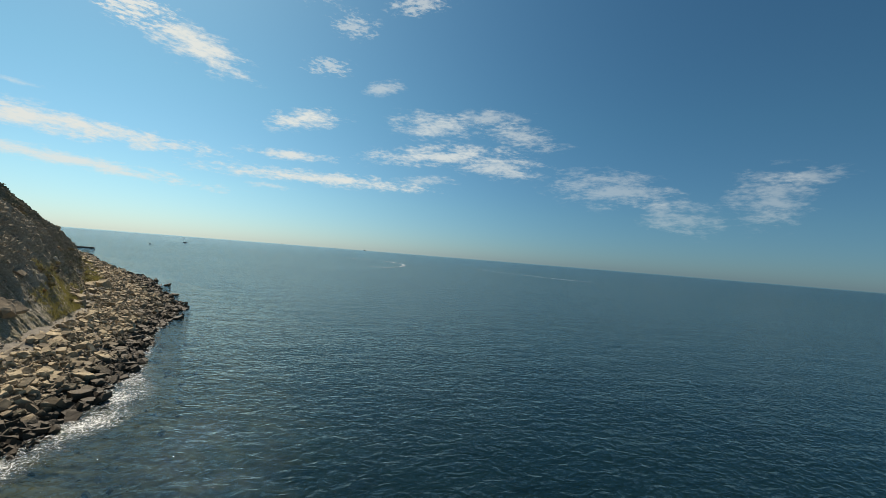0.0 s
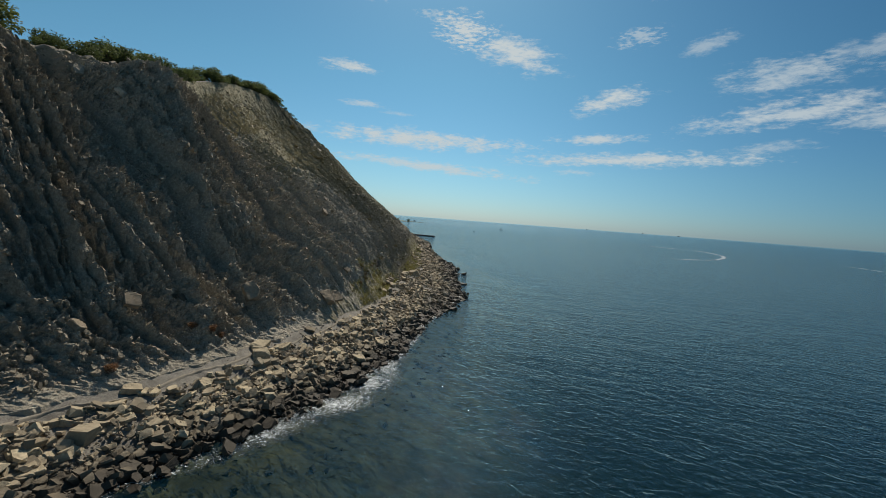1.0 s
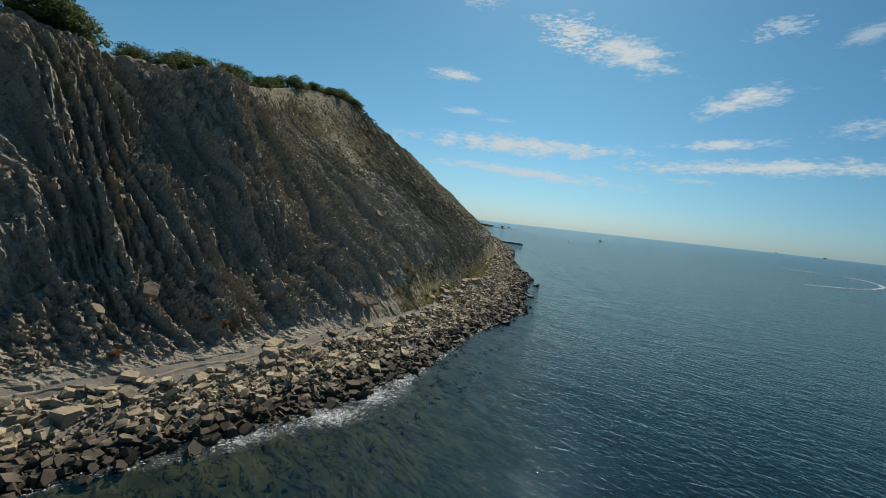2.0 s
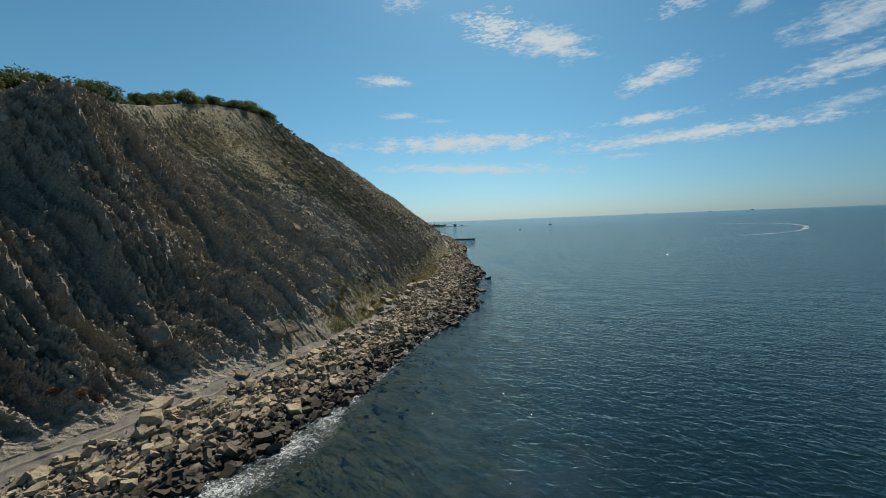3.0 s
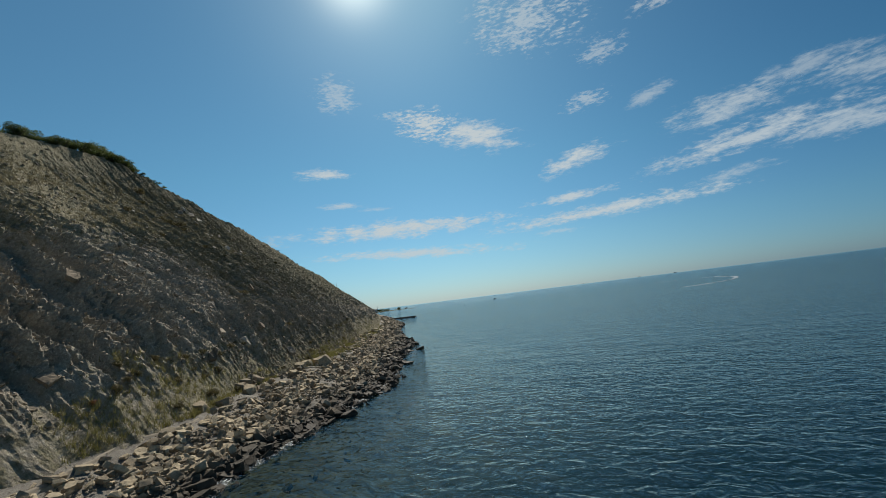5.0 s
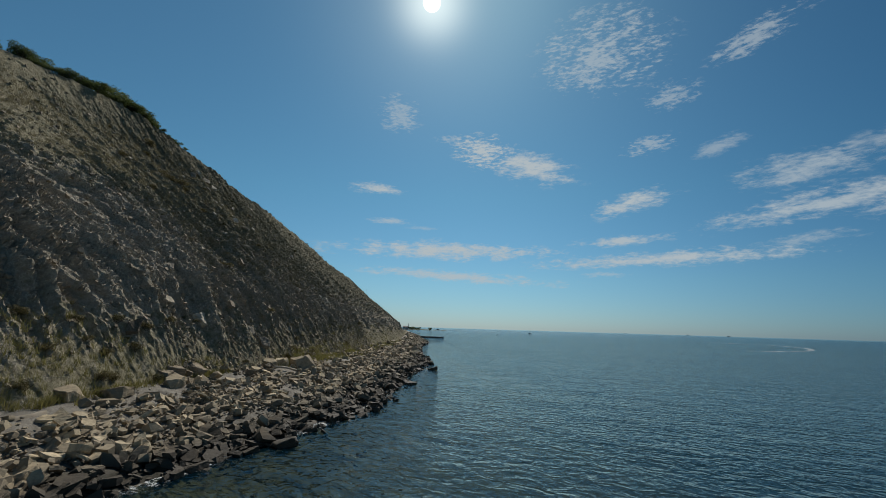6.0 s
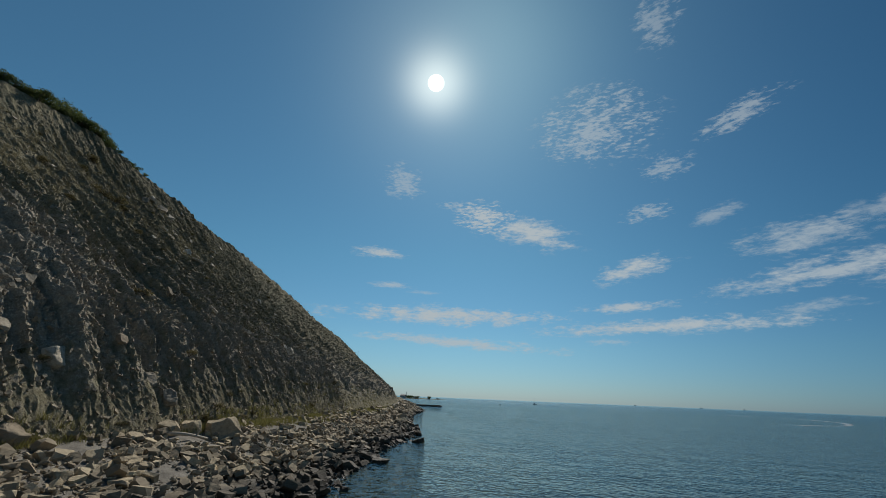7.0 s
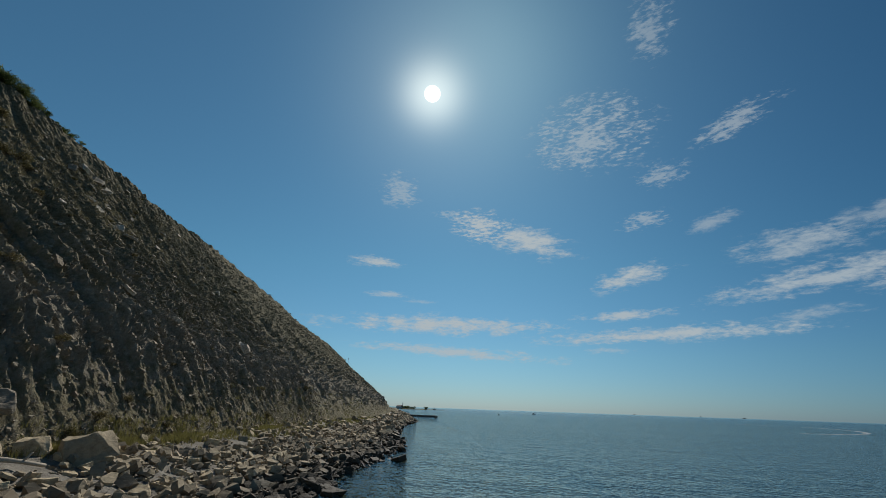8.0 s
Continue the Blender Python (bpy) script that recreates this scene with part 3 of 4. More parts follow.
# ---- rocks ----
def slab_mesh(seed, flat, worn=True):
    """An angular bedded block, about 1 m long, with worn edges."""
    r = random.Random(seed)
    bm = bmesh.new()
    bmesh.ops.create_cube(bm, size=1.0)
    for v in bm.verts:
        v.co = Vector((v.co.x * r.uniform(0.75, 1.05), v.co.y * r.uniform(0.55, 0.8), v.co.z * flat * r.uniform(0.75, 1.1)))
        v.co += Vector((r.uniform(-0.08, 0.08), r.uniform(-0.08, 0.08), r.uniform(-0.05, 0.05)))
    for k in range(3):
        n = Vector((r.choice((-1, 1)) * r.uniform(0.5, 1), r.choice((-1, 1)) * r.uniform(0.5, 1), r.uniform(-0.2, 0.9))).normalized()
        cut = bmesh.ops.bisect_plane(bm, geom=bm.verts[:] + bm.edges[:] + bm.faces[:], plane_co=n * r.uniform(0.36, 0.46), plane_no=n, clear_outer=True)
        edges = [e for e in cut["geom_cut"] if isinstance(e, bmesh.types.BMEdge)]
        if edges:
            bmesh.ops.contextual_create(bm, geom=edges)
    if worn:
        bmesh.ops.bevel(bm, geom=bm.edges[:], offset=0.03, segments=1, affect="EDGES", clamp_overlap=True)
    bmesh.ops.recalc_face_normals(bm, faces=bm.faces[:])
    bmesh.ops.triangulate(bm, faces=bm.faces[:])
    if worn:                                                  # chipped, uneven faces
        for _ in range(2):
            bmesh.ops.subdivide_edges(bm, edges=[e for e in bm.edges if e.calc_length() > 0.12], cuts=1)
            bmesh.ops.triangulate(bm, faces=bm.faces[:])
        bm.normal_update()
        moves = [(v, v.normal * (0.05 * noise.noise(v.co * 3.1 + Vector((seed, 0, 0))) + 0.03 * noise.noise(v.co * 8.0 + Vector((0, seed, 0))))) for v in bm.verts]
        for v, d in moves:
            v.co += d
    me = bpy.data.meshes.new("boulder")
    bm.to_mesh(me)
    bm.free()
    return me


SLABS = [slab_mesh(100 + k, (0.22, 0.32, 0.42, 0.58)[k % 4]) for k in range(16)]
for me in SLABS:
    me.materials.append(ROCK)
BLOCK_SLABS = [me.copy() for me in SLABS]
for me in BLOCK_SLABS:
    me.materials.clear()
    me.materials.append(BLOCK)
PALE_SLABS = [me.copy() for me in SLABS]
for me in PALE_SLABS:
    me.materials.clear()
    me.materials.append(PALE)
SLAB_DATA = []
for me in [slab_mesh(100 + k, (0.2, 0.3, 0.4, 0.52)[k % 4], False) for k in range(16)]:
    co = np.zeros(len(me.vertices) * 3)
    me.vertices.foreach_get("co", co)
    SLAB_DATA.append((co.reshape(-1, 3), np.array([tuple(p.vertices) for p in me.polygons])))


def beach_z(x, y):
    v = (x - foot_x(y)) / (water_x(y) - foot_x(y))
    return beach_point(np.atleast_1d(y).astype(float), np.atleast_1d(v))[:, 2]


def rubble(name, count, y0, y1, v0, v1, small, large, seed, label, material=None):
    """Many loose slabs, joined."""
    r = np.random.default_rng(seed)
    y = r.uniform(y0, y1, 2 * count)
    v = r.uniform(v0, v1, 2 * count)
    heap = 0.6 * fbm(y * 0.16, v * 2.6, 3, 0.6, 45) + 0.3 * smooth_between(0.08, 0.35, v) + 0.25 * r.normal(size=2 * count)   # stones lie in heaps, gravel shows between
    keep = np.argsort(-heap)[:count]
    y, v = y[keep], v[keep]
    xf, xw = foot_x(y), water_x(y)
    x = xf + (xw - xf) * v + 0.5 * r.normal(size=count)
    z = beach_point(y, v)[:, 2] - 0.35 * smooth_between(1.1, 1.3, v)
    size = small * (large / small) ** (r.random(count) ** 1.9)
    verts, faces, n = [], [], 0
    for k in range(count):
        co, fa = SLAB_DATA[int(r.integers(16))]
        rot = np.array(Euler((r.normal() * 0.45, r.normal() * 0.45, r.uniform(0, 6.283))).to_matrix())
        verts.append(co @ rot.T * size[k] + (x[k], y[k], z[k] + size[k] * r.uniform(0.02, 0.25)))
        faces.append(fa + n)
        n += len(co)
    return tagged(mesh_object(name, np.concatenate(verts), np.concatenate(faces), material or RUBBLE), label, "rubble", kind="stuff")


rubble("rubble", 10500, -40, 86, 0.13, 1.0, 0.2, 1.25, 1, "tumbled tan and brown sandstone slabs on the shore")
rubble("shore_rubble", 7000, 84, 175, -0.03, 1.0, 0.22, 1.3, 6, "tumbled buff sandstone slabs below the cliff")
rubble("gravel", 9000, 4, 118, 0.03, 0.75, 0.07, 0.32, 14, "loose grey gravel and chips between the slabs", GRAVEL)
rubble("wet_rubble", 2300, -10, 175, 0.84, 1.1, 0.4, 1.6, 2, "dark wet rocks washed by the sea at the waterline", WET_RUBBLE)
rubble("sunken_rubble", 2500, 0, 165, 1.05, 1.7, 0.25, 0.9, 12, "weedy brown stones under the clear shallow water")
rubble("far_rubble", 2600, 175, 430, 0.1, 1.0, 0.6, 2.2, 3, "rubble shore curving away below the far cliff")


def scree(count, seed, foot=False):
    """Fallen fragments caught on the cliff face, joined."""
    r = np.random.default_rng(seed)
    y, v = 4 + 145 * r.random(count) ** 1.25, 0.04 + 0.94 * r.random(count) ** 1.15
    if foot:
        y, v = r.uniform(84, 165, count), 0.14 * r.random(count) ** 1.5
    p = cliff_point(y, v)
    size = 0.12 * (0.7 / 0.12) ** (r.random(count) ** 2.8) * (1 - 0.3 * smooth_between(78, 100, y))
    verts, faces, n = [], [], 0
    for k in range(count):
        co, fa = SLAB_DATA[int(r.integers(16))]
        rot = np.array(Euler((r.normal() * 0.4, 0.75 + r.normal() * 0.4, r.normal() * 0.9)).to_matrix())
        verts.append(co @ rot.T * size[k] + p[k] + np.array((0.1, 0, 0.1)) * size[k])
        faces.append(fa + n)
        n += len(co)
    return tagged(mesh_object("scree", np.concatenate(verts), np.concatenate(faces), SCREE), "grey and buff stone fragments on the cliff face", "scree", kind="stuff")


scree(16000, 4)
scree(5000, 8, True)


def boulder(x, y, size, seed, label="", material=None, sink=0.3, z=None):
    r = random.Random(seed)
    ob = new("boulder", SLABS[seed % 16] if material is None else SLABS[seed % 16].copy())
    if material is not None:
        ob.data.materials.clear()
        ob.data.materials.append(material)
    z = float(beach_z(x, y)[0]) if z is None else z
    ob.matrix_world = pose(x, y, z + size * (0.3 - sink) * 0.6, r.uniform(-18, 18), r.uniform(-18, 18), r.uniform(0, 360)) @ Matrix.Scale(size, 4)
    return tagged(ob, label or "angular tan sandstone boulder lying on the shore rubble", "boulder", "boulders on the shore")


rnd = random.Random(5)
for k in range(170):
    y = rnd.uniform(5, 150)
    v = rnd.uniform(0.14, 0.8)
    boulder(float(foot_x(y) + (water_x(y) - foot_x(y)) * v), y, rnd.uniform(0.8, 1.75), 1000 + k)
for k in range(70):
    y = rnd.uniform(15, 170)
    v = rnd.uniform(0.82, 1.06)
    boulder(float(foot_x(y) + (water_x(y) - foot_x(y)) * v), y, rnd.uniform(1.2, 2.4), 2000 + k, "dark wet boulder standing in the shallow water", WET if y > 50 else None)
for k, (x, y, s) in enumerate(((-33, 32.4, 3.0), (-31.4, 31, 2.5), (-31.2, 34.6, 2.0), (-33.6, 17.7, 2.3), (-32.8, 15.6, 2.5), (-31, 12.6, 2.6), (-32.2, 9.6, 2.2), (-29.2, 16.4, 2.0), (-29, 25.3, 2.1),
                               (-30.6, 22.8, 2.2), (-28, 29.9, 2.3), (-26.6, 26.8, 1.9), (-32.7, 41.6, 2.1), (-30.4, 43.6, 1.8), (-28.4, 38, 1.9), (-31.6, 52.4, 1.8), (-33.2, 57.6, 1.9), (-38.5, 73.4, 2.6),
                               (-38.7, 77.2, 2.7), (-36.6, 75.4, 1.9), (-34.6, 71, 1.7), (-41.1, 83.4, 2.3), (-39.1, 93.2, 2.1), (-46, 108.3, 1.8), (-43.2, 96.8, 1.7), (-37.6, 88.2, 1.8),
                               (-40.4, 99, 1.6), (-36.4, 97.6, 1.7), (-50.4, 119.8, 1.5))):
    boulder(x, y, 0.8 * s, 3000 + k * 3, "large pale sandstone block beside the path", sink=0.1)
# chunky blocks fallen to the cliff's foot: tilt and turn as they lie
for k, (x, y, s, form, material, rx, ry, rz) in enumerate(((-45.7, 105.6, 3.4, 3, ROCK, -4, -14, 80), (-47.1, 103.1, 2, 3, ROCK, 6, -12, 60), (-46.1, 100.3, 1.8, 7, ROCK, 20, 10, 15), (-43.5, 84.9, 2.1, 11, BLOCK, 8, 14, 75),
    (-43.8, 86.2, 1.7, 5, BLOCK, -14, 20, 30), (-42.3, 84, 1.5, 9, BLOCK, 22, -6, 110), (-43.9, 87.5, 1.9, 15, BLOCK, -10, 25, 20),
    (-42.9, 83.6, 1.9, 3, BLOCK, 12, -8, 130))):
    ob = new("boulder", SLABS[form].copy())
    ob.data.materials.clear()
    ob.data.materials.append(material)
    ob.matrix_world = pose(x, y, float(beach_z(x, y)[0]) + 0.26 * s, rx, ry, rz) @ Matrix.Diagonal((s, s, s * 1.05, 1))
    tagged(ob, "chunky pale block fallen to the cliff foot" if material is ROCK else "dark brown block fallen to the cliff foot", "boulder", "blocks at the cliff foot")


SEA_ROCKS = ((-33.9, 118.2, 2.0), (-41.2, 142.2, 2.2), (-23.0, 53.5, 1.7), (-24.8, 82, 2.1), (-25.6, 79.4, 1.3), (-35.5, 107.4, 1.5), (-27, 67.6, 2.5),
             (-28.6, 68.6, 2.4), (-26.2, 86.4, 1.4), (-27.3, 91.5, 1.6), (-22.6, 45, 1.2), (-20.8, 37, 1.3),
             (-24.2, 63.2, 1.1), (-25.4, 75, 1.4))
for k, (x, y, size) in enumerate(SEA_ROCKS):
    boulder(x, y, size, 4000 + 4 * k + k % 2, "dark wet rock standing clear in the sea", WET, z=-0.05, sink=0.2)

# ---- plants ----
def clump(bm, r, centre, radius, count, leaf):
    for _ in range(count):
        d = Vector((r.gauss(0, 1), r.gauss(0, 1), r.gauss(0, 1))).normalized()
        c = Vector(centre) + Vector((d.x * radius, d.y * radius, d.z * radius * 0.8)) * r.uniform(0.55, 1.08)
        a = Vector((r.gauss(0, 1), r.gauss(0, 1), r.gauss(0, 0.6))).normalized() * leaf * r.uniform(0.6, 1.3)
        b = a.cross(d + Vector((r.gauss(0, 0.4), r.gauss(0, 0.4), r.gauss(0, 0.4)))).normalized() * leaf * r.uniform(0.35, 0.6)
        bm.faces.new([bm.verts.new(p) for p in (c - a, c - b, c + a, c + b)])


def make_bush(seed, material, lumps=9, label=""):
    """A scrub bush about 1 m in radius."""
    r = random.Random(seed)
    ob = new("bush")
    bm = bmesh.new()
    for k in range(lumps):
        a, d = r.uniform(0, 6.28), r.uniform(0, 0.75)
        clump(bm, r, (d * math.cos(a), d * math.sin(a), 0.45 + r.uniform(-0.1, 0.55) * (1 - 0.5 * d)), r.uniform(0.26, 0.46), 170, 0.06)
    part("foliage", bm, material, ob)
    bm = bmesh.new()
    for k in range(6):
        a = r.uniform(0, 6.28)
        tip = Vector((0.6 * math.cos(a), 0.6 * math.sin(a), r.uniform(0.5, 0.9)))
        m = Matrix.Translation(tip / 2 + Vector((0, 0, -0.1))) @ tip.to_track_quat("Z", "Y").to_matrix().to_4x4()
        bmesh.ops.create_cone(bm, segments=5, radius1=0.035, radius2=0.01, depth=tip.length + 0.2, matrix=m)
    part("stem", bm, BARK, ob)
    return tagged(ob, label, "bush", "bushes on the cliff")


BUSHES = [make_bush(200 + k, LEAF, 8 + k, "dense green scrub bush on the cliff edge") for k in range(4)]
DRY_BUSHES = [make_bush(300 + k, DRY_LEAF, 5 + k, "low dry olive shrub on the slope") for k in range(3)]
RUST_BUSH = make_bush(400, RUST_LEAF, 6, "rust-brown dry shrub at the cliff foot")


def plant(src, p, size, squash=1.0):
    ob = copy_thing(src, pose(p[0], p[1], p[2] - 0.12 * size, 0, 0, rnd.uniform(0, 360)))
    ob.scale = (size, size, size * squash)
    return ob


def on_cliff(y, v):
    return cliff_point(np.array([float(y)]), np.array([float(v)]))[0]


y = -6.0
while y < 121:
    p = on_cliff(y, 1.0)
    big = (3.2 if y < 58 else 2.7 if y < 112 else 1.8) * (0.85 + 0.6 * max(0.0, float(perlin(np.array([y * 0.13]), np.array([0.7]), 95)[0]) + 0.25))
    plant(rnd.choice(BUSHES), (p[0] - rnd.uniform(0.0, 1.5) - (1.9 if y < 75 else 0.0), p[1], p[2] + 0.1), big * 0.42 * 2.7 ** rnd.random(), rnd.uniform(0.7, 1.1))
    if rnd.random() < 0.45:
        plant(rnd.choice(BUSHES), (p[0] - rnd.uniform(3, 6), p[1] + 1, p[2] + 0.4), big * rnd.uniform(0.9, 1.35), rnd.uniform(0.8, 1.15))
    y += (rnd.uniform(0.9, 2.0) if rnd.random() < 0.78 else rnd.uniform(2.6, 4.4)) if y < 92 else rnd.uniform(1.0, 2.2)
for k in range(80):
    yy, vv = rnd.uniform(50, 160), rnd.uniform(0.4, 0.97)
    plant(rnd.choice(DRY_BUSHES), on_cliff(yy, vv), 0.35 * 3.0 ** rnd.random() ** 1.8, 0.7)
for k in range(22):
    yy, vv = rnd.uniform(122, 330), rnd.uniform(0.9, 1.0)
    plant(rnd.choice(DRY_BUSHES), on_cliff(yy, vv), rnd.uniform(0.6, 1.2), 0.6)
for k in range(44):
    yy, vv = rnd.choice((rnd.gauss(69, 4), rnd.gauss(77, 4), rnd.gauss(102, 10), rnd.gauss(138, 14))), rnd.uniform(0.0, 0.1)
    plant(rnd.choice(DRY_BUSHES), on_cliff(yy, vv), rnd.uniform(0.5, 1.1), 0.8)
for yy, vv, s in ((105.7, 0.63, 2), (104.5, 0.65, 1.7), (103.4, 0.66, 1.5), (102, 0.24, 1.4), (105.7, 0.84, 1.8), (103.3, 0.77, 1.6), (107.3, 0.62, 1.5), (96, 0.7, 1.5)):
    plant(rnd.choice(DRY_BUSHES), on_cliff(yy, vv), s, 0.75)
for yy, vv, s in ((62.5, 0.05, 0.55), (27.4, 0.09, 1), (28.7, 0.07, 0.9), (17.2, 0.05, 1), (26.1, 0.13, 0.8)):
    plant(RUST_BUSH, on_cliff(yy, vv), s, 0.8)
for k, src in enumerate(BUSHES + DRY_BUSHES + [RUST_BUSH]):
    p = on_cliff(20 + 9 * k, 1.0)
    src.location = (p[0] - 3, p[1], p[2])


def grass(count, spots, seed, label, material=None):
    """Tall dry grass in patches at the cliff's foot: many blades, joined."""
    r = np.random.default_rng(seed)
    verts, faces = [], []
    for k in range(count):
        cy, spread, v0, v1 = spots[int(r.integers(len(spots)))]
        y, v = r.normal(cy, spread), r.uniform(v0, v1)
        p = cliff_point(np.array([y]), np.array([v]))[0] if v >= 0 else beach_point(np.array([y]), np.array([-v]))[0]
        for _ in range(11):
            a, h = r.uniform(0, 6.283), r.uniform(0.25, 0.8)
            w = np.array((math.cos(a), math.sin(a), 0.0)) * 0.02
            lean = np.array((r.normal() * 0.25, r.normal() * 0.25, 1.0)) * h
            base = p + np.array((r.normal() * 0.15, r.normal() * 0.15, -0.05))
            n = len(verts)
            verts += [base - w, base + w, base + lean * 0.6 + w * 0.7, base + lean]
            faces.append((n, n + 1, n + 2, n + 3))
    return tagged(mesh_object("grass", np.array(verts), faces, material or GRASS), label, "grass", kind="stuff")


grass(3300, ((67.5, 1.6, -0.02, 0.11), (62, 1.5, -0.02, 0.06), (72.4, 1.8, -0.05, 0.08), (110.5, 1.7, -0.1, 0.02), (118, 1.3, -0.1, 0.02), (134, 2.4, -0.12, 0.02), (185, 9, -0.2, 0.05), (110, 1.4, -0.08, 0.02), (134, 1.8, -0.1, 0.02), (77.5, 2.2, -0.08, 0.05), (105.2, 1.6, -0.1, 0.02), (109.5, 1.3, -0.1, 0.01), (115.9, 2.2, -0.12, 0.02), (87.5, 3, -0.05, 0.02), 
    (123.2, 4, -0.15, 0.03), (138.1, 9, -0.25, 0.07), (162.7, 12, -0.25, 0.08), (195.8, 16, -0.25, 0.1), (149.3, 25, -0.2, 0.03)), 31,
      "tall yellow-green grass tufts along the cliff foot")
grass(3200, ((86, 14, 0.55, 0.9), (109.8, 16, 0.5, 0.9), (69.7, 8, 0.75, 0.95)), 32, "sparse dry grass tufts on the upper slope", DRY_GRASS)


# blocks caught in the cliff face: along the coast, height, size
def at_height(y, z):
    vs = np.linspace(0.02, 0.98, 120)
    p = cliff_point(np.full(120, float(y)), vs)
    return p[int(np.argmin(np.abs(p[:, 2] - z)))]


for k, (y, z, size, pale) in enumerate(((24.4, 10.2, 2.1, 0), (27.5, 9.1, 1.6, 0), (21.6, 9.4, 2.0, 0), (36.2, 8.6, 2.7, 0), (49.2, 6.4, 2.5, 0), (51.6, 6.0, 2.4, 0), (45.6, 5.4, 1.6, 0), (17.2, 8.0, 1.7, 0),
                                        (63.8, 12.0, 1.9, 0), (68.4, 20.0, 1.9, 0), (60.2, 9.4, 1.5, 0), (88.8, 15.8, 1.4, 1), (90.7, 9.0, 1.9, 1), (89.4, 8.6, 1.3, 1), (101.5, 6.3, 1.8, 1), (80.5, 8.7, 1.5, 0),
                                        (137, 14.8, 1.8, 1), (138.4, 15.7, 1.3, 1), (122, 41.5, 2.0, 1), (120.9, 31.8, 1.7, 1), (119.6, 31.2, 1.3, 1), (143.5, 27.3, 1.6, 1), (123.9, 20.3, 1.2, 1), (96.2, 11.3, 1.3, 0),
                                        (84.3, 17.1, 1.2, 0), (106.6, 19.4, 1.3, 0), (40.5, 27.8, 1.5, 1), (28.8, 36.6, 1.8, 1), (31.4, 34.4, 1.4, 1), (118.5, 40.0, 1.5, 1))):
    p = at_height(y, z)
    ob = new("stone_block", (BLOCK_SLABS if not pale else PALE_SLABS)[(k * 5 + 3) % 16])
    ob.matrix_world = pose(p[0] + 0.1 * size, p[1], p[2] + 0.02 * size, rnd.uniform(-25, 25), 45 + rnd.uniform(-18, 18), rnd.uniform(-40, 40)) @ Matrix.Scale(size, 4)
    tagged(ob, "pale angular stone block caught in the cliff face" if pale else "brown sandstone block sticking out of the cliff", "stone block", "stone blocks in the cliff")


# flat pale slabs that slid down the upper slope: along the coast, share of the height, size
FLAT_PALE = [PALE_SLABS[k] for k in (0, 4, 8, 12, 1, 5)]


def slope_slab(y, v, size):
    p, up, along = on_cliff(y, v), on_cliff(y, v + 0.02), on_cliff(y + 1.0, v)
    rise, run = up[2] - p[2], p[0] - up[0]
    tilt = math.degrees(math.atan2(rise, max(run, 0.1)))
    turn = math.degrees(math.atan2(-(along[0] - p[0]), along[1] - p[1]))
    ob = new("stone_slab", rnd.choice(FLAT_PALE))
    ob.matrix_world = (pose(p[0] + 0.05, p[1], p[2] + 0.06 * size + 0.12, 0, 0, turn) @ pose(0, 0, 0, 0, min(tilt, 55) + rnd.uniform(-14, 8), 0)
                       @ pose(0, 0, 0, rnd.uniform(-12, 12), 0, rnd.uniform(0, 360)) @ Matrix.Scale(size, 4))
    tagged(ob, "pale flat stone slab lying on the steep slope", "stone slab", "pale slabs on the slope")


for y, v, size in ((118.2, 0.85, 2.6), (120.9, 0.86, 2.2), (115.8, 0.82, 1.7), (116.5, 0.67, 1.9), (118.4, 0.66, 2), (122.5, 0.83, 1.6), 
    (111.1, 0.3, 1.7), (121.3, 0.55, 2.2), (128.8, 0.48, 2.1), (114.3, 0.25, 1.6), (144.2, 0.89, 1.6), (120.8, 0.73, 1.2), 
    (111.8, 0.81, 1.1), (119.6, 0.87, 1.4), (86.8, 0.11, 1.7), (100, 0.06, 1.6)):
    slope_slab(y, v, size)
for k in range(70):
    slope_slab(rnd.gauss(124, 16), rnd.uniform(0.12, 0.93), rnd.uniform(0.5, 1.25))


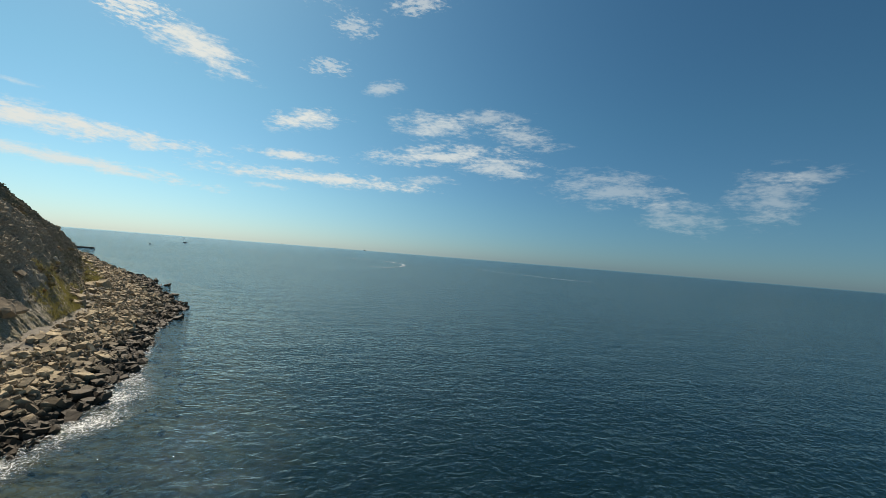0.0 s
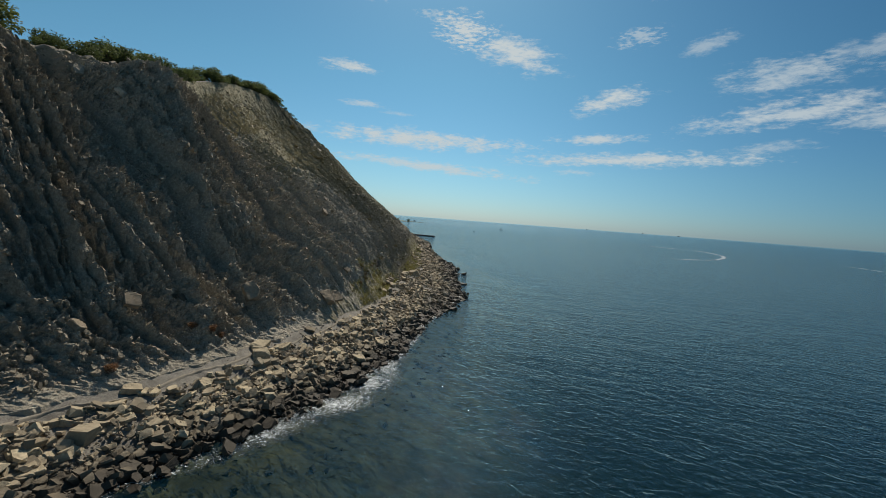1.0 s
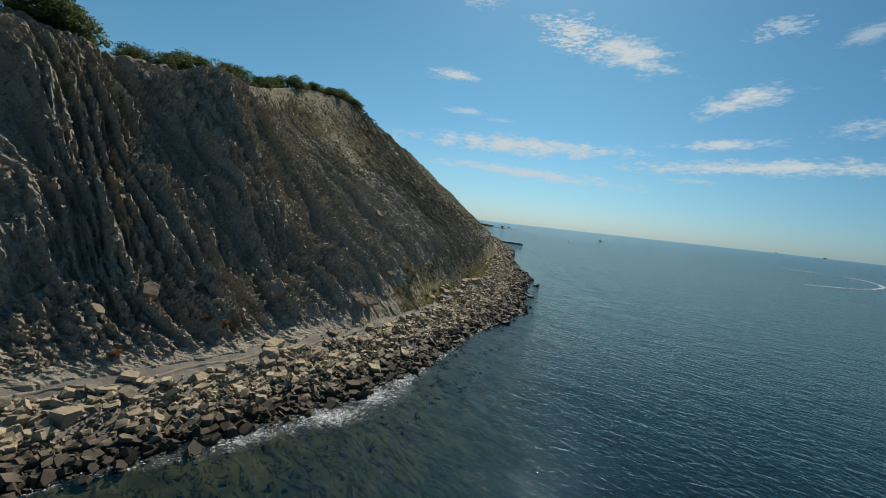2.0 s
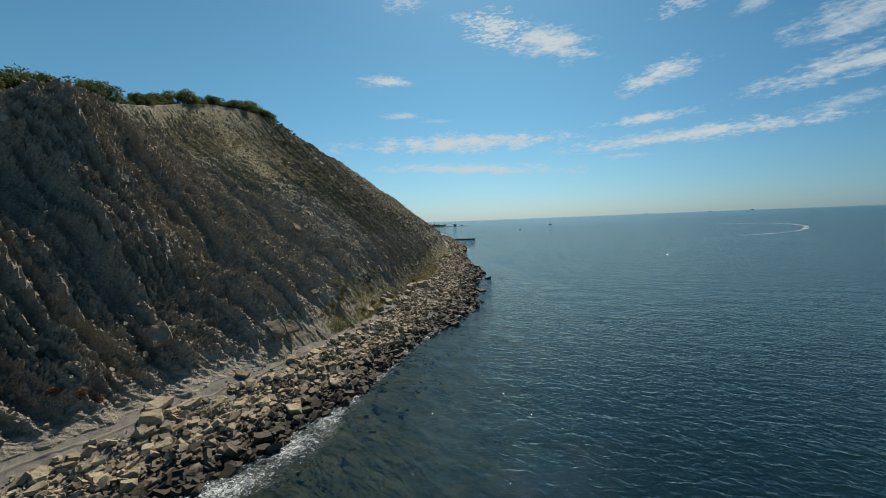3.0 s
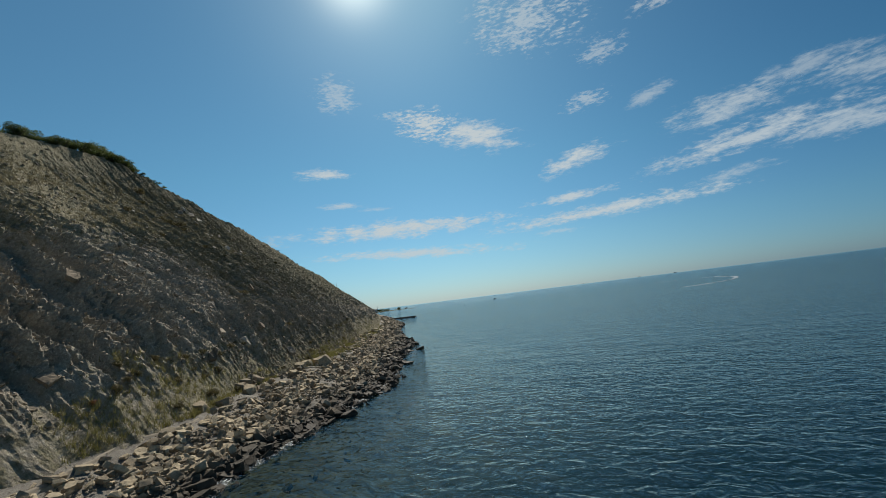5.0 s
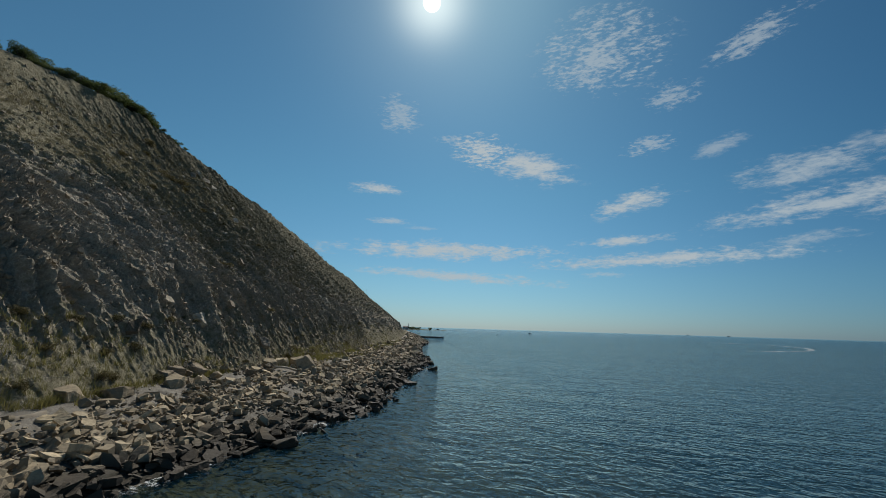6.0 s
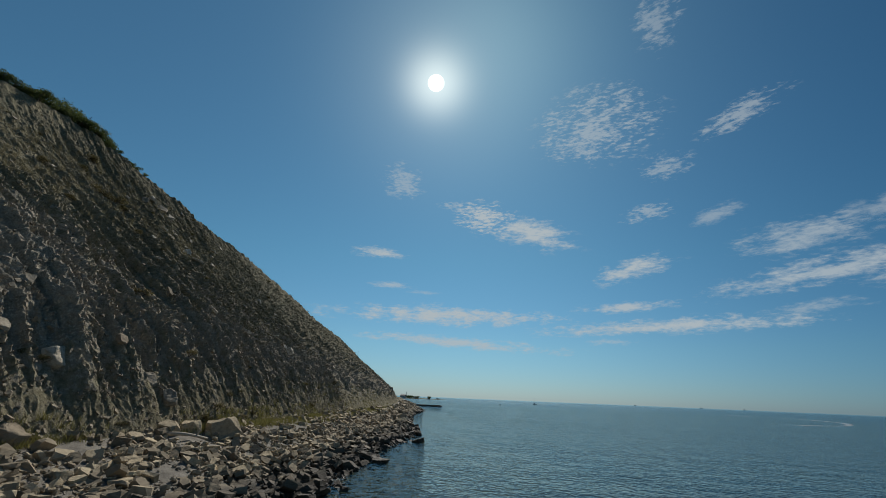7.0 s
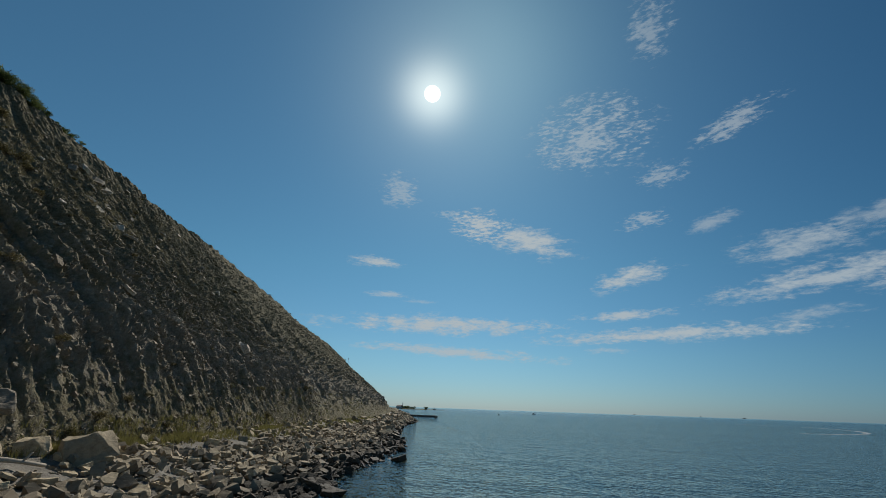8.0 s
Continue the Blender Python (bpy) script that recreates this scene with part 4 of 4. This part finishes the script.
# ---- clouds, far off ----
def cloud_material():
    m = bpy.data.materials.new("cloud_vapour")
    m.use_nodes = True
    n, l = m.node_tree.nodes, m.node_tree.links
    n.clear()
    c = n.new("ShaderNodeTexCoord")
    ln = n.new("ShaderNodeVectorMath")
    ln.operation = "LENGTH"
    l.new(c.outputs["Object"], ln.inputs[0])
    info = n.new("ShaderNodeObjectInfo")
    geo = n.new("ShaderNodeNewGeometry")

    def noise(scale, detail):
        t = n.new("ShaderNodeTexNoise")
        t.inputs["Scale"].default_value, t.inputs["Detail"].default_value, t.inputs["Roughness"].default_value = scale, detail, 0.62
        mp = n.new("ShaderNodeMapping")
        mp.inputs["Scale"].default_value = (0.8, 0.8, 2.6)
        l.new(geo.outputs["Position"], mp.inputs[0])
        l.new(mp.outputs[0], t.inputs["Vector"])
        return t.outputs["Fac"]

    def calc(op, a, b):
        k = n.new("ShaderNodeMath")
        k.operation = op
        for i, v in ((0, a), (1, b)):
            if isinstance(v, (int, float)):
                k.inputs[i].default_value = v
            else:
                l.new(v, k.inputs[i])
        return k.outputs[0]

    hue = n.new("ShaderNodeSeparateColor")                    # red of the object's colour: how flecked
    l.new(info.outputs["Color"], hue.inputs[0])
    fleck = hue.outputs[0]
    body = calc("SUBTRACT", 1.0, ln.outputs["Value"])
    ragged = calc("ADD", calc("MULTIPLY", calc("SUBTRACT", noise(0.005, 8), 0.5), 2.2), calc("MULTIPLY", calc("SUBTRACT", noise(0.02, 4), 0.5), calc("MULTIPLY", 2.6, fleck)))
    d = calc("ADD", calc("MULTIPLY", body, 1.1), ragged)
    sp = n.new("ShaderNodeMapRange")
    sp.interpolation_type = "SMOOTHSTEP"
    sp.inputs["From Min"].default_value, sp.inputs["From Max"].default_value, sp.inputs["To Max"].default_value = 0.25, 1.2, 1.0
    l.new(d, sp.inputs["Value"])
    edge = n.new("ShaderNodeMapRange")
    edge.inputs["From Min"].default_value, edge.inputs["From Max"].default_value = 0.0, 0.3
    l.new(body, edge.inputs["Value"])
    alpha = calc("MULTIPLY", calc("MULTIPLY", sp.outputs[0], edge.outputs[0]), calc("ADD", 0.0, info.outputs["Alpha"]))
    em = n.new("ShaderNodeEmission")
    em.inputs[0].default_value, em.inputs[1].default_value = (0.82, 0.92, 0.96, 1), 0.57
    tr = n.new("ShaderNodeBsdfTransparent")
    mx = n.new("ShaderNodeMixShader")
    l.new(alpha, mx.inputs[0])
    l.new(tr.outputs[0], mx.inputs[1])
    l.new(em.outputs[0], mx.inputs[2])
    l.new(mx.outputs[0], n.new("ShaderNodeOutputMaterial").inputs[0])
    return m


CLOUD = cloud_material()
CLOUD_FAR = 4300.0


def cloud(az, el, half_w, half_h, tilt, dense=1.0):
    """A thin sheet of cloud: bearing, height, half extents and tilt in degrees."""
    d = Vector((-math.sin(radians(az)) * math.cos(radians(el)), math.cos(radians(az)) * math.cos(radians(el)), math.sin(radians(el))))
    v = np.array([(math.cos(a) * r, math.sin(a) * r, 0.06 * (1 - r * r)) for r in np.linspace(0.0, 1, 9) for a in np.linspace(0, 2 * np.pi, 33)[:-1]])
    f = [(i * 32 + k, i * 32 + (k + 1) % 32, (i + 1) * 32 + (k + 1) % 32, (i + 1) * 32 + k) for i in range(8) for k in range(32)]
    ob = mesh_object("cloud", v, f, CLOUD, smooth=True)
    m = look(d * CLOUD_FAR + Vector((0, 45, 0)), (0, 45, 0))
    ob.matrix_world = m @ pose(0, 0, 0, 0, 0, -tilt) @ Matrix.Diagonal((math.tan(radians(half_w * 1.45)) * CLOUD_FAR, math.tan(radians(half_h * 1.45)) * CLOUD_FAR, 40, 1))
    ob.color = (0.9 if el > 22 else 0.25, 1, 1, dense)
    return tagged(ob, "thin ragged white cloud in the blue sky", "cloud", "clouds", "structure")


for row in (
    (34.7, 18.3, 3.9, 0.8, 0, 1),
    (19.2, 23.6, 3.8, 2, -8, 1),
    (12.6, 21.4, 5.7, 2, -14, 1),
    (0.2, 16.1, 5.1, 1.4, 12, 1),
    (3.1, 34.1, 6.4, 4.1, 0, 0.62),
    (-5.1, 27.9, 2.7, 1.5, 0, 0.5),
    (-14.5, 31.6, 4, 1.2, 18, 0.55),
    (32, 28.1, 2.7, 2, -10, 0.5),
    (-2.3, 22.7, 2.9, 1, 6, 0.55),
    (-9.6, 21.3, 2.6, 1.1, 14, 0.5),
    (-16.5, 17.4, 5.2, 1.9, 2, 0.66),
    (-18.2, 13.6, 10.5, 1.5, 5, 0.8),
    (-24.5, 18.8, 4.6, 1.4, 6, 0.45),
    (25.7, 10.4, 15.5, 1.3, 0, 1),
    (22.2, 6.9, 13.4, 0.8, -3, 0.85),
    (1.6, 11.4, 6.2, 0.7, 2, 0.9),
    (-3.5, 9.1, 14.2, 1, 1, 0.95),
    (3.8, 7.3, 3.3, 0.5, 1, 0.6),
    (32.3, 14.1, 2.9, 0.5, -2, 0.7),
    (27.4, 13.3, 2.6, 0.3, 0, 0.5),
    (-7.1, 44, 2.2, 3.2, -10, 0.42),
    (24.5, 25.1, 1.8, 0.6, -10, 0.5),
    (-15.8, 10.1, 5, 0.7, 4, 0.5),
    (-40.9, 10.2, 8, 2.4, -6, 0.34),
    (-48.3, 7.2, 5.3, 2.1, -10, 0.28),
    (-57.5, 9.3, 3.8, 3.6, 0, 0.3),
    (-60.9, 11.4, 3.2, 0.9, 4, 0.3),
    (-29.5, 16.6, 5.2, 1.5, -10, 0.5),
    (-27, 12.6, 6, 1.6, 2, 0.62)):
    cloud(*row)


# ---- far shore, jetty and boats ----
def box(bm, x, y, z, sx, sy, sz):
    bmesh.ops.create_cube(bm, size=1.0, matrix=Matrix.Translation((x, y, z)) @ Matrix.Diagonal((sx, sy, sz, 1)))


def jetty():
    ob = new("jetty")
    ob.location = (-151.5, 387, 0)
    for k in range(12):
        bm = bmesh.new()
        box(bm, -2.6 - 5.3 * k, 0.15 * (k % 3), -0.15 + 0.05 * (k % 2), 5.2, 3.6, 1.7)
        bmesh.ops.bevel(bm, geom=bm.edges[:], offset=0.12, segments=1, affect="EDGES")
        part("pier_block", bm, CONCRETE, ob)
    bm = bmesh.new()
    box(bm, -35, 0, 0.92, 69, 2.8, 0.35)
    part("deck", bm, CONCRETE, ob)
    return tagged(ob, "low dark concrete jetty running out from the shore", "jetty")


jetty()


def headland():
    """A low cape beyond the bay."""
    u, w = np.meshgrid(np.linspace(0, 1, 70), np.linspace(-1, 1, 15), indexing="ij")
    half = 5 + 60 * u**0.8
    x, y = -455 - 420 * u, 1080 + 40 * u + half * w
    z = (1.0 + 5.0 * u) * (1 - w**4) * 1.1 - 1.0 + 1.2 * fbm(x * 0.05, y * 0.05, 4, 0.5, 71) * (1 - w * w)
    p = np.stack([x, y, z], -1).reshape(-1, 3)
    tagged(mesh_object("headland", p, grid_faces(70, 15), TURF, smooth=True), "low scrub-covered cape across the bay", "headland", kind="structure")


headland()
far_rnd = random.Random(9)
for k in range(26):
    u = 0.12 + 0.75 * far_rnd.random()
    ob = plant(far_rnd.choice(BUSHES), (-455 - 420 * u, 1072 + 30 * u, 0.6 + 4.6 * u), far_rnd.uniform(3.5, 7.5), 0.85)
    tagged(ob, "dark tree on the far cape", "tree", "trees on the cape")
WALL = paint_material("pale_plaster", (0.55, 0.52, 0.47))
ROOF = paint_material("dark_roof", (0.16, 0.11, 0.09))
HULL = paint_material("dark_hull", (0.05, 0.055, 0.065), 0.5)
SAIL = paint_material("grey_mast", (0.3, 0.3, 0.3), 0.5)


def far_house(x, y, z, w, d, h):
    ob = new("house")
    ob.location = (x, y, z)
    bm = bmesh.new()
    box(bm, 0, 0, h / 2 - 1, w, d, h + 2)
    part("wall", bm, WALL, ob)
    bm = bmesh.new()
    v = [bm.verts.new(c) for c in ((-w / 2 - 0.4, -d / 2 - 0.4, h), (w / 2 + 0.4, -d / 2 - 0.4, h), (w / 2 + 0.4, d / 2 + 0.4, h), (-w / 2 - 0.4, d / 2 + 0.4, h),
                                   (-w / 2 - 0.4, 0, h + d * 0.3), (w / 2 + 0.4, 0, h + d * 0.3))]
    for f in ((0, 1, 5, 4), (2, 3, 4, 5), (0, 4, 3), (1, 2, 5), (3, 2, 1, 0)):
        bm.faces.new([v[k] for k in f])
    part("roof", bm, ROOF, ob)
    for k in range(int(w // 4)):
        bm = bmesh.new()
        box(bm, -w / 2 + 2.5 + 4 * k, -d / 2 - 0.06, h * 0.55, 1.4, 0.15, 1.5)
        part("window", bm, HULL, ob)
    return tagged(ob, "small pale house on the far cape", "house", "houses on the cape")


for u, w in ((0.3, 14), (0.42, 10), (0.5, 18), (0.62, 12)):
    far_house(-455 - 420 * u, 1066 + 30 * u, 4.2 * u, w, 9, 5)


def mast(x, y, z, h, r, name, label, category):
    bm = bmesh.new()
    bmesh.ops.create_cone(bm, segments=8, radius1=r, radius2=r * 0.6, depth=h, matrix=Matrix.Translation((0, 0, h / 2)), cap_ends=True)
    ob = part(name, bm, SAIL, None, label)
    ob.location = (x, y, z)
    return tagged(ob, category=category)


mast(-575, 1080, 2.0, 14, 0.8, "beacon_tower", "slim grey beacon tower on the far cape", "tower")
pole_y = 321.0
pole_at = on_cliff(pole_y, 0.93)
mast(pole_at[0], pole_at[1], pole_at[2] - 0.3, 4.8, 0.11, "post", "thin grey post standing on the cliff edge", "post")


def boat(x, y, turn_deg, length, mast_h, label):
    ob = new("boat")
    ob.matrix_world = pose(x, y, 0, 0, 0, turn_deg)
    bm = bmesh.new()
    rows = []
    for u in np.linspace(0, 1, 9):
        w = 0.17 * length * (math.sin(math.pi * min(1, 0.25 + 0.75 * (1 - u))) ** 0.7 if u < 1 else 0.02)
        rows.append([bm.verts.new(((u - 0.5) * length, s_ * w * k, z_)) for s_, k, z_ in ((-1, 1, 0.13 * length), (-1, 0.6, -0.04 * length), (1, 0.6, -0.04 * length), (1, 1, 0.13 * length))])
    for a, b in zip(rows, rows[1:]):
        for k in range(4):
            bm.faces.new((a[k], a[(k + 1) % 4], b[(k + 1) % 4], b[k]))
    bm.faces.new(rows[0])
    bm.faces.new(rows[-1][::-1])
    part("hull", bm, HULL, ob)
    bm = bmesh.new()
    box(bm, -0.08 * length, 0, 0.19 * length, 0.32 * length, 0.2 * length, 0.14 * length)
    part("cabin", bm, WALL, ob)
    if mast_h:
        bm = bmesh.new()
        bmesh.ops.create_cone(bm, segments=6, radius1=0.16, radius2=0.1, depth=mast_h, matrix=Matrix.Translation((0.05 * length, 0, mast_h / 2)), cap_ends=True)
        part("mast", bm, SAIL, ob)
    return tagged(ob, label, "boat", "boats on the sea")


boat(-212, 956, 20, 8, 12, "small dark sailing boat with bare mast")
boat(-190, 660, 70, 3.6, 0, "tiny dark motor boat on calm water")
boat(-561, 1239, 0, 11, 0, "dark low work boat off the cape")


def driftwood(x, y, length, turn):
    """A bleached log, tapered and slightly bent, with a stub of a branch."""
    ob = new("driftwood_log")
    z = float(beach_z(x, y)[0]) + 0.42
    for name, r0, r1, run, base, dz in (("trunk", 0.17, 0.1, length, 0.0, 0.0), ("branch_stub", 0.08, 0.05, 0.5, length * 0.2, 0.35)):
        rings, sides = 9, 10
        v = []
        for i in range(rings):
            t = i / (rings - 1)
            cx, cz = (t - 0.5) * run, 0.1 * math.sin(t * 4) - 0.12 * t
            if name == "branch_stub":
                cx, cz = base + 0.25 * t, 0.05 + 0.45 * t
            for k in range(sides):
                a = 6.2832 * k / sides
                rr = (r0 + (r1 - r0) * t) * (1 + 0.14 * math.sin(3 * a + 5 * t))
                v.append((cx, rr * math.cos(a), cz + rr * math.sin(a)) if name == "trunk" else (cx + rr * math.cos(a), rr * math.sin(a), cz))
        f = [(i * sides + k, (i + 1) * sides + k, (i + 1) * sides + (k + 1) % sides, i * sides + (k + 1) % sides) for i in range(rings - 1) for k in range(sides)]
        f += [tuple(range(sides)), tuple(reversed(range((rings - 1) * sides, rings * sides)))]
        mesh_object(name, v, f, DRIFT, ob, smooth=True)
    ob.matrix_world = pose(x, y, z, 0, 6, turn)
    return tagged(ob, "bleached grey driftwood log lying on the rubble", "driftwood")


driftwood(-43.9, 100.7, 3.8, 80)

# ships on the horizon
for az, length in ((1.7, 20), (-4.9, 25), (-8.8, 25)):
    boat(6 - 4400 * math.sin(radians(az)), 15 + 4400 * math.cos(radians(az)), az + 4, length, 0, "tiny dark ship far off on the horizon")


# pale wakes that motor boats have left on the calm water
def wake_material():
    m = Mat("spent_foam", 0.5, 0.3)
    m.color((0.7, 0.74, 0.75))
    m.l.new(m.span(m.noise(0.09, 5, 0.7), 0.36, 0.6, 0.08, 0.58), m.b.inputs["Alpha"])
    return m.m


def wake(stations, width):
    t = np.linspace(0, len(stations) - 1, 90)
    k = np.arange(len(stations), dtype=float)
    x, y = eased(t, k, [p[0] for p in stations]), eased(t, k, [p[1] for p in stations])
    gx, gy2 = np.gradient(x), np.gradient(y)
    n = np.hypot(gx, gy2)
    w = width * (0.6 + 0.5 * perlin(t * 3.1, t * 0 + 0.4, 97)) * np.minimum(1, np.minimum(t, len(stations) - 1 - t) * 1.5 + 0.15)
    v = [(x[i] - gy2[i] / n[i] * w[i] * e, y[i] + gx[i] / n[i] * w[i] * e, 0.04) for i in range(90) for e in (-0.5, -0.2, 0.2, 0.5)]
    tagged(mesh_object("boat_wake", np.array(v), grid_faces(90, 4), WAKE), "pale foam wake of a passed boat", "wake", kind="stuff")


WAKE = wake_material()
wake(((55, 380), (100, 430), (130, 515), (138, 600), (125, 660), (90, 676), (35, 715)), 6.5)
wake(((-81, 648), (-43, 642), (-8, 662)), 8.0)
wake(((253, 590), (262, 482), (290, 400), (339, 377)), 5.0)
